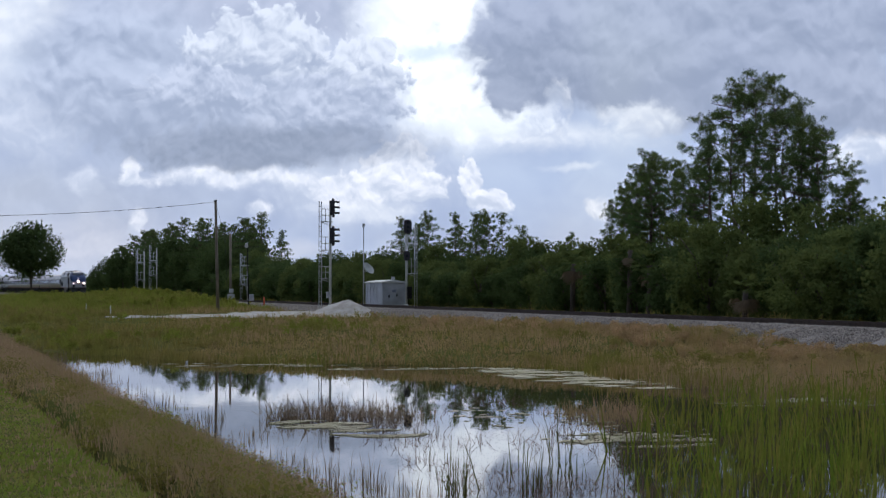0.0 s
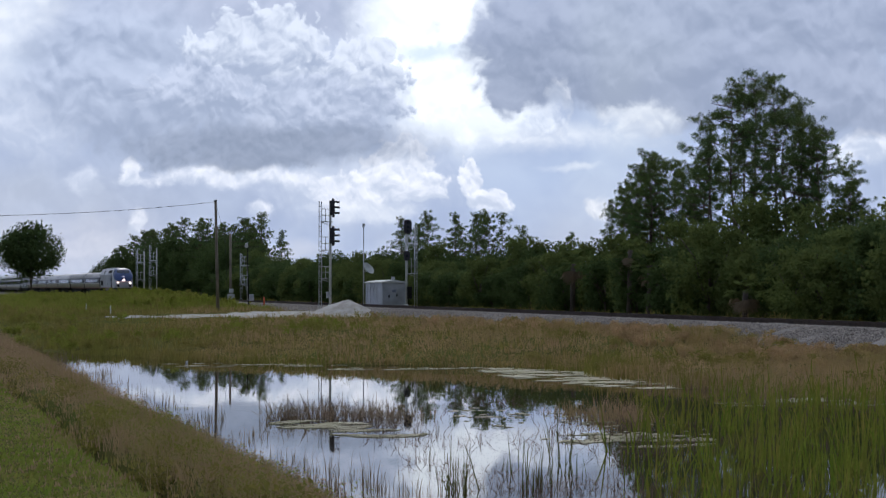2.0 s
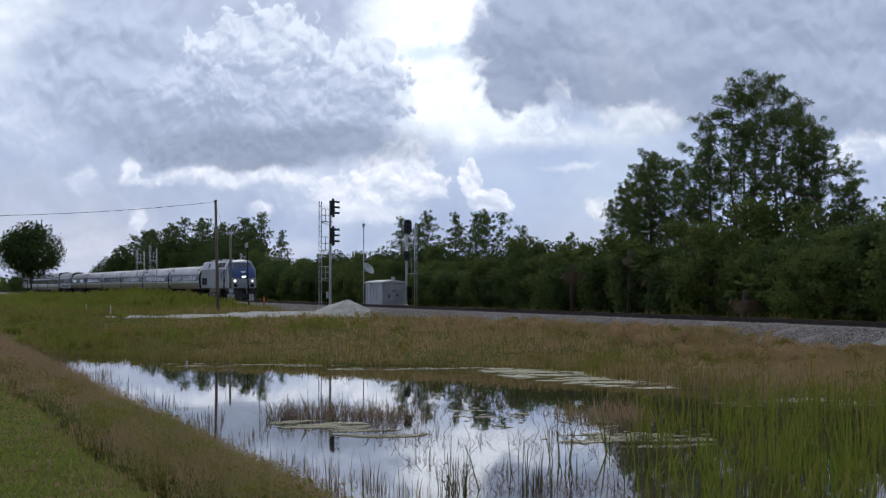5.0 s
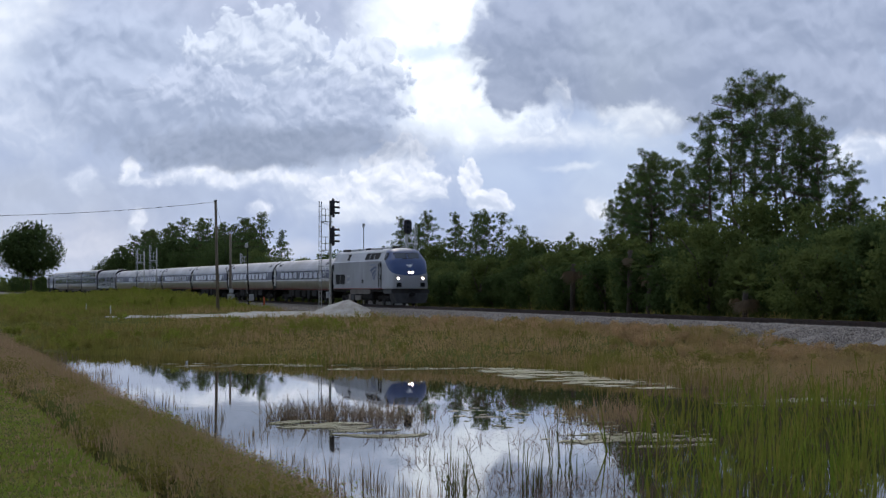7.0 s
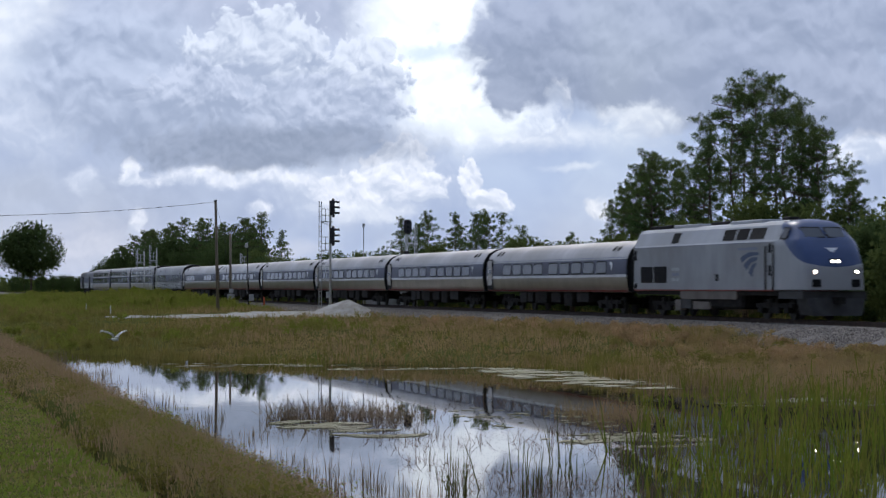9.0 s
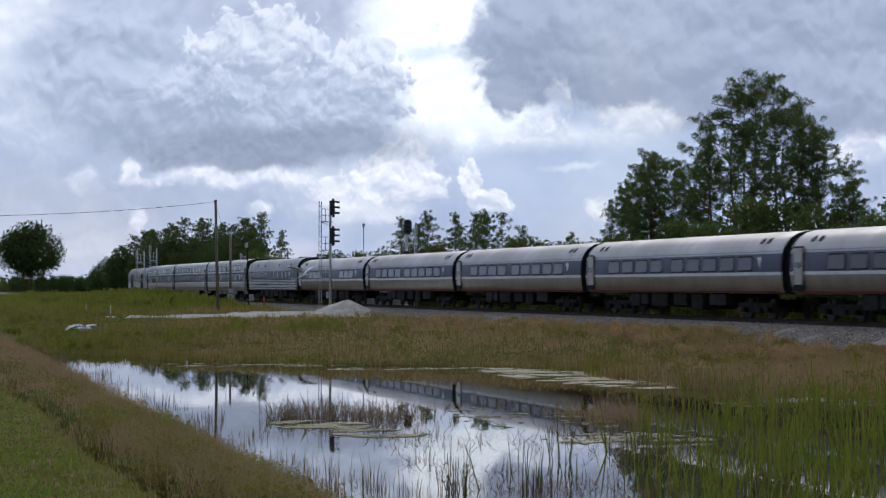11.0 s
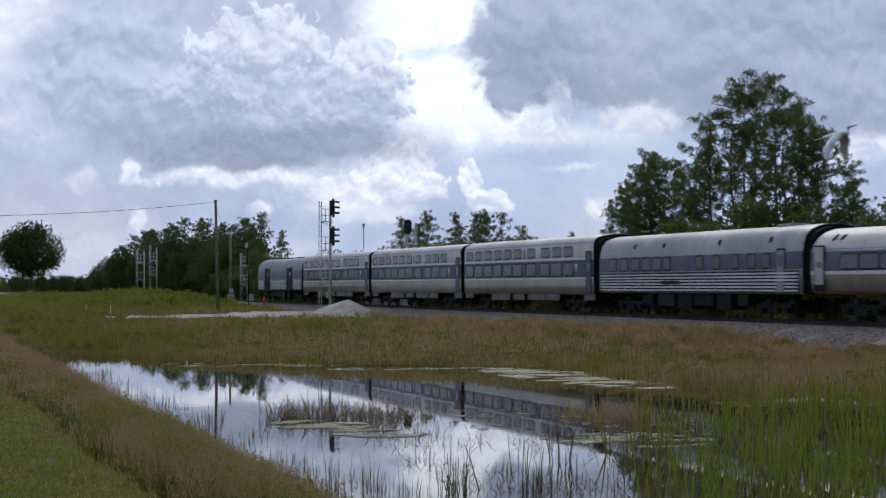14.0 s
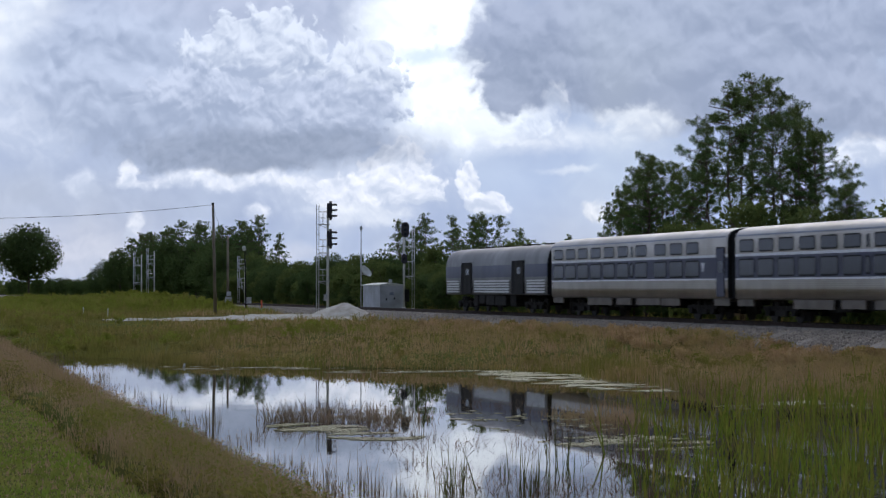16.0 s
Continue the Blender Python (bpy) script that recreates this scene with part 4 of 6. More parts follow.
        tube(bm, (-11.9, s * 1.15, 0.62), (-10.6, s * 1.15, 0.62), 0.17, 0.17, 10)
        part("air_reservoir", bm, M_LOCO, car)
    bm = bmesh.new()
    box(bm, -14.2, -7.2, -1.35, 1.35, 0.42, 1.24)
    part("fuel_tank", bm, M_BLACK, car, bevel=0.12)
    bm = bmesh.new()
    vs = [(-0.6, -1.35, 0.95), (-0.6, 1.35, 0.95), (-0.35, 1.1, 0.22), (-0.35, -1.1, 0.22), (-1.3, -1.45, 0.95), (-1.3, 1.45, 0.95), (-1.2, 1.35, 0.25), (-1.2, -1.35, 0.25)]
    V = [bm.verts.new(v) for v in vs]
    for f in ((0, 1, 2, 3), (4, 5, 1, 0), (1, 5, 6, 2), (4, 0, 3, 7), (3, 2, 6, 7), (5, 4, 7, 6)):
        bm.faces.new([V[i] for i in f])
    part("pilot", bm, M_PILOT, car, "dusty dark grey pilot plate under the nose")
    bm = bmesh.new()
    box(bm, -0.6, 0.0, -0.16, 0.16, 0.72, 1.0)
    part("coupler", bm, M_BLACK, car)
    bm = bmesh.new()
    box(bm, -3.2, -0.7, -1.45, 1.45, 0.92, 1.24)
    part("underframe", bm, M_PILOT, car)
    bm = bmesh.new()
    box(bm, -20.4, -3.4, -1.4, 1.4, 1.05, 1.235)
    part("underframe", bm, M_BLACK, car)
    for a, b, w, z in ((-20.0, -17.2, 0.8, 4.47), (-16.6, -13.4, 0.9, 4.44), (-12.6, -10.4, 0.6, 4.48), (-9.6, -6.0, 0.9, 4.43), (-5.4, -4.6, 0.25, 4.5)):
        bm = bmesh.new()
        box(bm, a, b, -w, w, 4.2, z)
        part("roof_hatch", bm, M_BOX if z > 4.46 else M_LOCO_TOP, car, bevel=0.04)
    bogie(car, -4.3, 2.75, True)
    bogie(car, -16.9, 2.75, True)
    diaphragm(car, AMFLEET, -L + 0.5, -0.5, 3.7)
    return car, L


def build_train():
    """The cars from the front, each with its distance behind the front coupler."""
    rake = []
    ob, L = locomotive()
    tagged(ob, "silver and blue diesel passenger locomotive with lit headlights", "locomotive")
    rake.append((ob, 0.0))
    at = L
    coach, L = coach_car()
    tagged(coach, "round-sided stainless passenger coach with blue window band", "railway coach", "coaches of the train")
    for i in range(5):
        rake.append((coach if i == 0 else copy_thing(coach, pose(0, 0, 0)), at))
        at += L
    cafe, L = coach_car(True)
    cafe.name = "cafe_coach"
    tagged(cafe, "round-sided stainless cafe coach with few windows", "railway coach", "coaches of the train")
    rake.append((cafe, at))
    at += L
    diner, L = dining_car()
    tagged(diner, "old fluted stainless dining car with rounded roof", "railway coach", "coaches of the train")
    rake.append((diner, at))
    at += L
    sl, L = sleeper_car()
    tagged(sl, "tall stainless sleeping car with two rows of windows", "railway coach", "coaches of the train")
    for i in range(3):
        rake.append((sl if i == 0 else copy_thing(sl, pose(0, 0, 0)), at))
        at += L
    bag, L = baggage_car()
    tagged(bag, "fluted stainless baggage car with dark sliding doors", "railway coach", "coaches of the train")
    rake.append((bag, at))
    return rake


TRAIN = build_train()
# ---- grass ----
def scatter(n, x0, x1, y0, y1, rng, near=0.0):
    """Points on the ground, more of them at small Y where near > 0."""
    u = rng.uniform(0, 1, n)
    y = y0 * (y1 / y0) ** u if near else y0 + (y1 - y0) * u
    x = rng.uniform(0, 1, n)
    X = (x0(y) if callable(x0) else x0) + x * ((x1(y) if callable(x1) else x1) - (x0(y) if callable(x0) else x0))
    return X, y


def grass(name, label, n, x0, x1, y0, y1, h, w, mat, seed, lean=0.25, near=0.0, patch=None, minz=-0.15, straight=False, tuft=9):
    """Tufts of blades over a stretch of ground; in water they rise from the surface."""
    rng = np.random.default_rng(seed)
    m = max(1, n // tuft)
    X, Y = scatter(m, x0, x1, y0, y1, rng, near)
    Z = ground_z(X, Y)
    keep = Z > minz
    if patch is not None:
        keep &= patch(X, Y, rng.uniform(0, 1, m))
    X, Y, Z = X[keep], Y[keep], Z[keep]
    size = rng.uniform(0.4, 1.35, len(X)) * (0.85 + 0.3 * wobble(X * 1.3 + 5, Y * 0.6))
    reach = np.interp(Y, [15, 60, 200], [0.06, 0.16, 0.4])
    rep = lambda v: np.repeat(v, tuft)
    k = len(X) * tuft
    X, Y, Z = rep(X) + rng.normal(0, 1, k) * rep(reach), rep(Y) + rng.normal(0, 1, k) * rep(reach) * 1.5, rep(np.maximum(Z, -0.08))
    P = np.stack([X, Y, Z - 0.02], 1)
    H = np.maximum(0.04, rng.uniform(h[0], h[1], k) * rep(size))
    W = np.interp(Y, [15, 60, 200], [w, w * 1.8, w * 4.0])
    tagged(new(name, blades(name, P, H, W, mat, lean, rng, straight)), label, "grass", kind="stuff")


def low_front(x, y, r):
    """Thins the growth just before the gravel road."""
    return off_road(x, y, r) & ~((x > 13) & (y > 116) & (y < 182) & (r > 0.12))


def dry_side(x, y, r):
    """Where the tawny field takes over from the green marsh."""
    return off_road(x, y, r) & ~((x > 13) & (y > 128) & (y < 150) & (r > 0.35)) & (x > 0.15 * y + 3.5 * wobble(x * 0.25, y * 0.12) + 3.0 * (r - 0.5))


def off_road(x, y, r):
    return ~((x > 15.5) & (y > 140 + 0.15 * (30 - x)) & (y < 158 + (x - 18) * 1.1) & (y < 176))


grass("lawn_grass", "short bright green mown grass on the bank", 95000, -6, 2.27, 13, 60, (0.04, 0.085), 0.028, M_LAWN, 1, 0.5, 1.0, tuft=5)
grass("bank_grass", "knee-high brown seeding grass on the pond bank", 60000, lambda y: np.where(y < 38, 2.62, 2.2), lambda y: near_shore(y) + 0.2, 12, 125, (0.12, 0.34), 0.010, M_BROWN, 2, 0.5, 1.0)
grass("bank_stems", "thin brown seed stalks at the water's edge", 2600, lambda y: near_shore(y) - 0.6, lambda y: near_shore(y) + 1.7, 24, 105, (0.22, 0.6), 0.008, M_DRYREED, 12, 0.12, 1.0, minz=-0.5)
grass("field_grass", "tawny dry grass between pond and track", 75000, lambda y: np.maximum(far_shore(y), near_shore(y)), 36.4, 40, 190, (0.15, 0.5), 0.014, M_FIELD, 3, 0.55, 1.0, patch=dry_side)
grass("marsh_grass", "olive green marsh grass beyond the pond", 56000, lambda y: np.maximum(far_shore(y) - 0.5, near_shore(y) - 4), 34, 76, 260, (0.2, 0.65), 0.016, M_MARSH, 4, 0.45, 1.0,
      patch=lambda x, y, r: off_road(x, y, r) & ~((x > 13) & (y > 128) & (y < 150) & (r > 0.35)) & ((x < 0.165 * y + 4 * wobble(x * 0.25, y * 0.12) + 2) | (r < 0.28)))
grass("mound_grass", "tall bright green grass on the low mound", 34000, 14, 35.2, 182, 420, (0.3, 0.95), 0.02, M_MOUND, 5, 0.45, 1.0)
grass("shore_reeds", "green reeds along the far shore", 7000, lambda y: far_shore(y) - 0.8, lambda y: far_shore(y) + 1.2, 42, 100, (0.25, 0.7), 0.014, M_MARSH, 6, 0.2, 1.0, minz=-0.3)
grass("pond_reeds", "tall green reeds standing in the water", 3000, lambda y: 10.7 + (y - 30) * 0.36, lambda y: 17.5 + (y - 24) * 0.5, 24, 58, (0.3, 1.15), 0.024, M_REED, 7, 0.26, 1.0, minz=-1.0,
      patch=lambda x, y, r: (r < np.clip((x - (10.5 + (y - 30) * 0.36)) * 0.4, 0.05, 1)) & (r < 0.30 + 0.9 * (wobble(x * 1.9, y * 0.7) + 0.35)), straight=True, tuft=5)
grass("bent_reeds", "bent green and yellowed reed leaves", 900, lambda y: 11.2 + (y - 30) * 0.38, lambda y: 18 + (y - 24) * 0.5, 25, 52, (0.6, 1.2), 0.024, M_REED, 47, 0.5, 1.0, minz=-1.0, tuft=3)
grass("pond_litter", "low brown dead stems among the reeds", 6500, lambda y: 10.8 + (y - 30) * 0.35, lambda y: 18 + (y - 24) * 0.5, 28, 60, (0.12, 0.42), 0.010, M_DEADSTEM, 27, 0.5, 1.0, minz=-1.0, straight=True)
grass("reed_stump_clump", "rusty brown broken reed clump by open water", 700, 16.2, 17.8, 45.5, 49.5, (0.25, 0.7), 0.013, M_BROWN, 48, 0.5, minz=-1.0, straight=True)
grass("brown_sedge", "rusty brown sedge clump on the far shore", 5000, 21.5, 30, 53, 66, (0.4, 0.8), 0.012, M_BROWN, 13, 0.2, minz=-0.4, patch=lambda x, y, r: (x - 25.5) ** 2 / 9 + (y - 58.5) ** 2 / 16 < 1)
grass("rush_clump", "dark green rush clump on the far shore", 320, 25.0, 27.0, 69, 72.5, (0.5, 1.0), 0.016, M_MARSH, 14, 0.12, minz=-0.5, straight=True)
grass("dead_reed_island", "brown dead reeds leaning in the open water", 420, 9.2, 10.8, 48.0, 50.0, (0.3, 0.62), 0.011, M_DRYREED, 15, 0.75, minz=-2, straight=True)
grass("dead_reed_island", "brown dead reeds leaning in the open water", 520, 11.0, 12.9, 48.0, 50.2, (0.3, 0.62), 0.011, M_DRYREED, 16, 0.75, minz=-2, straight=True)
grass("dead_reed_bed", "criss-crossed broken dead stems in the open water", 5200, lambda y: 8.4 + (y - 29) * 0.12, lambda y: 11.4 + (y - 29) * 0.36, 28.5, 56, (0.12, 0.48), 0.009, M_DEADSTEM, 17, 1.6, 1.0, minz=-2, straight=True, tuft=5,
      patch=lambda x, y, r: wobble(x * 1.7 + 2, y * 0.9) > -0.25 + 0.5 * r)
for (rx, ry, rn), seed in zip(((8.55, 30.6, 12), (8.85, 31.2, 8), (9.7, 30.4, 6), (10.2, 31.6, 9), (10.5, 33.8, 7), (11.3, 33.0, 8), (12.0, 36.0, 7), (9.9, 36.5, 5)), range(60, 68)):
    grass("rush_tuft", "tuft of slender dark upright rushes in water", rn * 2, rx - 0.1, rx + 0.1, ry - 0.2, ry + 0.2, (0.7, 1.2), 0.014, M_RUSH, seed, 0.16, minz=-2, straight=True, tuft=3)
# dark green strip in the dip, also standing in for the edge's shade
grass("edge_grass", "dark green taller grass deepening the shade line of the mown edge", 2600, 2.24, 2.7, 13, 40, (0.05, 0.13), 0.014, M_MARSH, 31, 0.5, 1.0)
grass("lawn_margin_grass", "browned short grass along the mown margin", 15000, 0.9, 2.3, 13, 60, (0.03, 0.085), 0.016, M_BROWN, 34, 0.5, 1.0, tuft=5,
      patch=lambda x, y, r: r < np.clip((x - 0.5) * 0.6, 0, 1))
grass("verge_grass", "rank green grass on the far verge of the track", 16000, 44.0, 50.0, 58, 300, (0.3, 0.8), 0.016, M_MARSH, 32, 0.4, 1.0)
grass("tall_reeds", "tallest green reeds with browned tips", 700, 12.6, 19.0, 25.5, 36, (1.0, 1.75), 0.022, M_REED, 33, 0.14, minz=-1.0, straight=True, tuft=4, patch=lambda x, y, r: x > 11.6 + (y - 25) * 0.38)
grass("ballast_weeds", "low green weeds on the ballast toe", 3500, 34.6, 36.6, 60, 180, (0.15, 0.5), 0.02, M_MARSH, 19, 0.3, 1.0, patch=lambda x, y, r: wobble(x * 0.8 + 3, y * 0.9) > 0.35)


# ---- trees ----
M_BARK = surface("pine_bark", (0.06, 0.045, 0.035), (0.13, 0.10, 0.08), 3, 0.95, 0, 12, 0.8, 0.03, stretch=(1, 1, 0.3))
M_NEEDLE = foliage("pine_needles", (0.075, 0.135, 0.054), (0.135, 0.21, 0.082), (0.17, 0.205, 0.068), 0.25, 0.45)
M_LEAF = foliage("dark_leaves", (0.07, 0.115, 0.042), (0.125, 0.175, 0.062), (0.085, 0.12, 0.045), 0.2, 0.35)
M_LEAF2 = foliage("olive_leaves", (0.115, 0.16, 0.05), (0.19, 0.235, 0.075), (0.125, 0.155, 0.054), 0.2, 0.4)


def tufts(centres, rng, needles=16, length=0.38, width=0.07):
    n = len(centres) * needles
    c = np.repeat(centres, needles, 0)
    d = rng.normal(0, 1, (n, 3))
    d[:, 2] += 0.35
    d /= np.linalg.norm(d, axis=1)[:, None]
    s = np.cross(d, rng.normal(0, 1, (n, 3)))
    s /= np.linalg.norm(s, axis=1)[:, None] + 1e-9
    ln = length * rng.uniform(0.7, 1.3, (n, 1))
    a = c + d * ln * 0.12
    m = c + d * ln * 0.6
    return np.stack([a, m - s * width, c + d * ln, m + s * width], 1)


def seed_heads(name, label, n, x0, x1, y0, y1, lift, length, width, mat, seed, patch=None):
    """Fuzzy seed heads floating at the tips of the grass below them."""
    rng = np.random.default_rng(seed)
    X, Y = scatter(n, x0, x1, y0, y1, rng, 1.0)
    Z = ground_z(X, Y)
    keep = Z > -0.2
    if patch is not None:
        keep &= patch(X, Y, rng.uniform(0, 1, n))
    X, Y, Z = X[keep], Y[keep], np.maximum(Z[keep], 0)
    tip = rng.uniform(lift[0], lift[1], len(X)) * (0.85 + 0.3 * wobble(X * 1.3 + 5, Y * 0.6))
    heads = tufts(np.stack([X, Y, Z + tip], 1), rng, 7, length, width)
    # each head on its own thin stalk
    b = np.stack([X, Y, Z - 0.02], 1)
    t = np.stack([X + rng.normal(0, 0.04, len(X)), Y, Z + tip], 1)
    e = np.array([width * 0.35, 0, 0])
    stalks = np.stack([b - e, b + e, t + e, t - e], 1)
    V = np.concatenate([heads, stalks])
    tagged(new(name, strips(name, V, [(0, 1, 2, 3)], mat)), label, "grass", kind="stuff")


def leaves(centres, rng, per, spread, size):
    n = len(centres) * per
    c = np.repeat(centres, per, 0) + np.clip(rng.normal(0, 1, (n, 3)), -1.5, 1.5) * spread
    d = rng.normal(0, 1, (n, 3))
    d /= np.linalg.norm(d, axis=1)[:, None]
    s = np.cross(d, rng.normal(0, 1, (n, 3)))
    s /= np.linalg.norm(s, axis=1)[:, None] + 1e-9
    z = size * rng.uniform(0.6, 1.4, (n, 1))
    return np.stack([c - d * z, c - s * z * 0.5, c + d * z, c + s * z * 0.5], 1)


def weeds(name, label, n, x0, x1, y0, y1, tall, per, size, mat, seed, patch=None):
    """Leafy weed clumps of uneven size."""
    rng = np.random.default_rng(seed)
    X, Y = scatter(n, x0, x1, y0, y1, rng, 1.0)
    Z = ground_z(X, Y)
    keep = Z > -0.05
    if patch is not None:
        keep &= patch(X, Y, rng.uniform(0, 1, n))
    X, Y, Z = X[keep], Y[keep], Z[keep]
    h = rng.uniform(tall[0], tall[1], len(X))
    m = 9
    rep = lambda v: np.repeat(v, m)
    k = len(X) * m
    c = np.stack([rep(X) + rng.normal(0, 0.45, k) * rep(h), rep(Y) + rng.normal(0, 0.6, k) * rep(h), rep(Z) + rep(h) * rng.uniform(0.05, 0.9, k)], 1)
    tagged(new(name, strips(name, leaves(c, rng, per, 0.10, size), [(0, 1, 2, 3)], mat)), label, "weeds", kind="stuff")


weeds("field_weeds", "straw-coloured matted grass lumps by the ballast", 240, 30, 36.2, 62, 175, (0.2, 0.4), 46, 0.05, M_FIELD, 51, patch=low_front)
weeds("green_weeds", "low olive green weed clumps in the field", 110, lambda y: np.maximum(far_shore(y), near_shore(y)) + 0.5, 36, 55, 170, (0.2, 0.5), 40, 0.045, M_MARSH, 52, patch=low_front)
weeds("mound_weeds", "rank green weeds on the low mound", 260, 18, 35, 186, 330, (0.4, 1.0), 46, 0.075, M_MOUND, 53)
weeds("marsh_weeds", "dark green weed clumps in the marsh", 120, lambda y: near_shore(y) - 3, 24, 100, 185, (0.25, 0.55), 46, 0.05, M_MOUND, 54, patch=low_front)
weeds("bank_weeds", "small dark green weeds along the mown edge", 75, 2.45, 3.2, 14, 44, (0.08, 0.2), 20, 0.025, M_MARSH, 55)
weeds("bank_herbs", "dull green herbs among the bank grass", 130, 2.9, 5.6, 14, 34, (0.12, 0.26), 40, 0.012, M_MOUND, 56)
seed_heads("bank_seed_heads", "fuzzy brown seed heads on the bank grass", 6500, 2.9, lambda y: near_shore(y) + 0.4, 14, 105, (0.12, 0.33), 0.05, 0.006, M_BROWN, 41)
seed_heads("field_seed_heads", "fuzzy tawny seed heads over the field grass", 5000, lambda y: np.maximum(far_shore(y), near_shore(y)), 36, 44, 150, (0.15, 0.42), 0.10, 0.018, M_FIELD, 42, patch=dry_side)


def pine(seed, height, bare, spread, dense=1.0, label="tall slender pine with clumped dark needles"):
    """A pine: long bare trunk, rising limbs, and needles in separate rounded tufts along the twigs."""
    rng = np.random.default_rng(seed)
    tree = new("pine_tree")
    tagged(tree, label, "tree", "pines behind the track")
    bm = bmesh.new()
    pts = [Vector((0, 0, -0.2))]
    for i in range(1, 8):
        pts.append(Vector((rng.normal(0, 0.12), rng.normal(0, 0.12), height * 0.97 * i / 7)))
    for i in range(7):
        r = 0.145 * height / 14
        tube(bm, pts[i], pts[i + 1], r * (1 - i / 7.6), r * (1 - (i + 1) / 7.6), 7)
    part("trunk", bm, M_BARK, tree)
    centres = []
    n = int((8 + height * 1.5) * dense)
    for i in range(n):
        v = (i + rng.uniform(0, 1)) / n
        z = height * (bare + (1 - bare) * v)
        reach = spread * 1.5 * min(1.0, v * 2.2 + 0.5) * (1 - 0.80 * v ** 1.4) * rng.uniform(0.45, 1.1)
        a = rng.uniform(0, 2 * math.pi)
        p = Vector((0, 0, z))
        q = p + Vector((math.cos(a) * reach, math.sin(a) * reach, reach * rng.uniform(0.0, 0.42)))
        limb = bmesh.new()
        tube(limb, p, q, 0.045, 0.014, 5)
        for f in np.linspace(0.45, 1.0, int(2 + reach * 1.1)):
            w = p.lerp(q, float(f))
            for _ in range(rng.integers(1, 3)):
                t = w + Vector((rng.normal(0, 0.36), rng.normal(0, 0.36), rng.uniform(0.05, 0.38)))
                tube(limb, w, t, 0.014, 0.006, 3)
                centres.append(np.array(t))
        part("limb", limb, M_BARK, tree)
    for _ in range(9):
        centres.append(np.array((rng.normal(0, 0.32), rng.normal(0, 0.32), height * rng.uniform(0.93, 1.0))))
    centres = np.array(centres)
    crown = new("crown", strips("crown", tufts(centres, rng, 72, 0.31, 0.0115), [(0, 1, 2, 3)], M_NEEDLE))
    crown.parent = tree
    return tree


def broadleaf(seed, height, width, mat, label, group, per=26, size=0.2, low=0.1, clumps=70, name="bush_tree", spread=0.10):
    rng = np.random.default_rng(seed)
    tree = new(name)
    tagged(tree, label, "tree", group)
    bm = bmesh.new()
    tube(bm, (0, 0, -0.2), (0.1, 0, height * 0.5), 0.05 + 0.012 * height, 0.03 + 0.006 * height, 7)
    for _ in range(6):
        a = rng.uniform(0, 6.28)
        tube(bm, (0.05, 0, height * rng.uniform(0.15, 0.45)), (math.cos(a) * width * 0.35, math.sin(a) * width * 0.35, height * rng.uniform(0.55, 0.85)), 0.02 + 0.005 * height, 0.02, 5)
    part("trunk", bm, M_BARK, tree)
    c = []
    while len(c) < clumps:
        p = rng.uniform(-1, 1, 3)
        r = np.linalg.norm(p)
        if 0.35 < r < 1.0:
            z = (p[2] + 1) / 2
            k = 1.0 if z < 0.55 else 1 - 0.45 * (z - 0.55)
            c.append((p[0] * width / 2 * k, p[1] * width / 2 * k, height * (low + (1 - low) * z) + rng.normal(0, 0.15)))
    V = leaves(np.array(c), rng, per, spread * width * np.array([1, 1, 0.8]) * 0.8 + 0.06, size)
    crown = new("crown", strips("crown", V, [(0, 1, 2, 3)], mat))
    crown.parent = tree
    return tree


def palm(seed, x, y, height):
    """A cabbage palm: boot-covered trunk, a head of fan fronds, dead ones hanging."""
    rng = np.random.default_rng(seed)
    tree = tagged(new("cabbage_palm"), "shaggy cabbage palm with fan fronds and dead skirt", "palm", "palms on the wood's edge")
    tree.location = (x, y, float(ground_z(x, y)) - 0.05)
    bm = bmesh.new()
    tube(bm, (0, 0, 0), (0.1, 0.05, height), 0.2, 0.16, 9)
    part("trunk", bm, M_BARK, tree)
    for name, mat, n, lo, hi in (("frond_head", M_LEAF2, 26, -0.3, 1.1), ("dead_skirt", M_DRYREED, 12, -1.2, -0.6)):
        V = []
        for _ in range(n):
            a, e = rng.uniform(0, 2 * math.pi), rng.uniform(lo, hi)
            d = np.array([math.cos(a) * math.cos(e), math.sin(a) * math.cos(e), math.sin(e)])
            s = np.array([-math.sin(a), math.cos(a), 0])
            u = np.cross(d, s)
            c = np.array([0.1, 0.05, height]) + d * 0.75
            for k in range(15):
                q = -1.2 + 2.4 * k / 14
                t = d * math.cos(q) + s * math.sin(q)
                L = 0.75 * (1 - 0.2 * abs(q)) * rng.uniform(0.85, 1.1)
                w = (s * math.cos(q) - d * math.sin(q)) * 0.035
                tip = c + t * L - np.array([0, 0, 0.18])
                V.append([c, c + t * L * 0.55 - w + u * 0.02, tip, c + t * L * 0.55 + w])
        ob = new(name, strips(name, np.array(V), [(0, 1, 2, 3)], mat))
        ob.parent = tree


def put(proto, x, y, z, turn, size=1.0, tall=1.0):
    return copy_thing(proto, pose(x, y, z, 0, 0, turn) @ Matrix.Diagonal((size, size, size * tall, 1)))


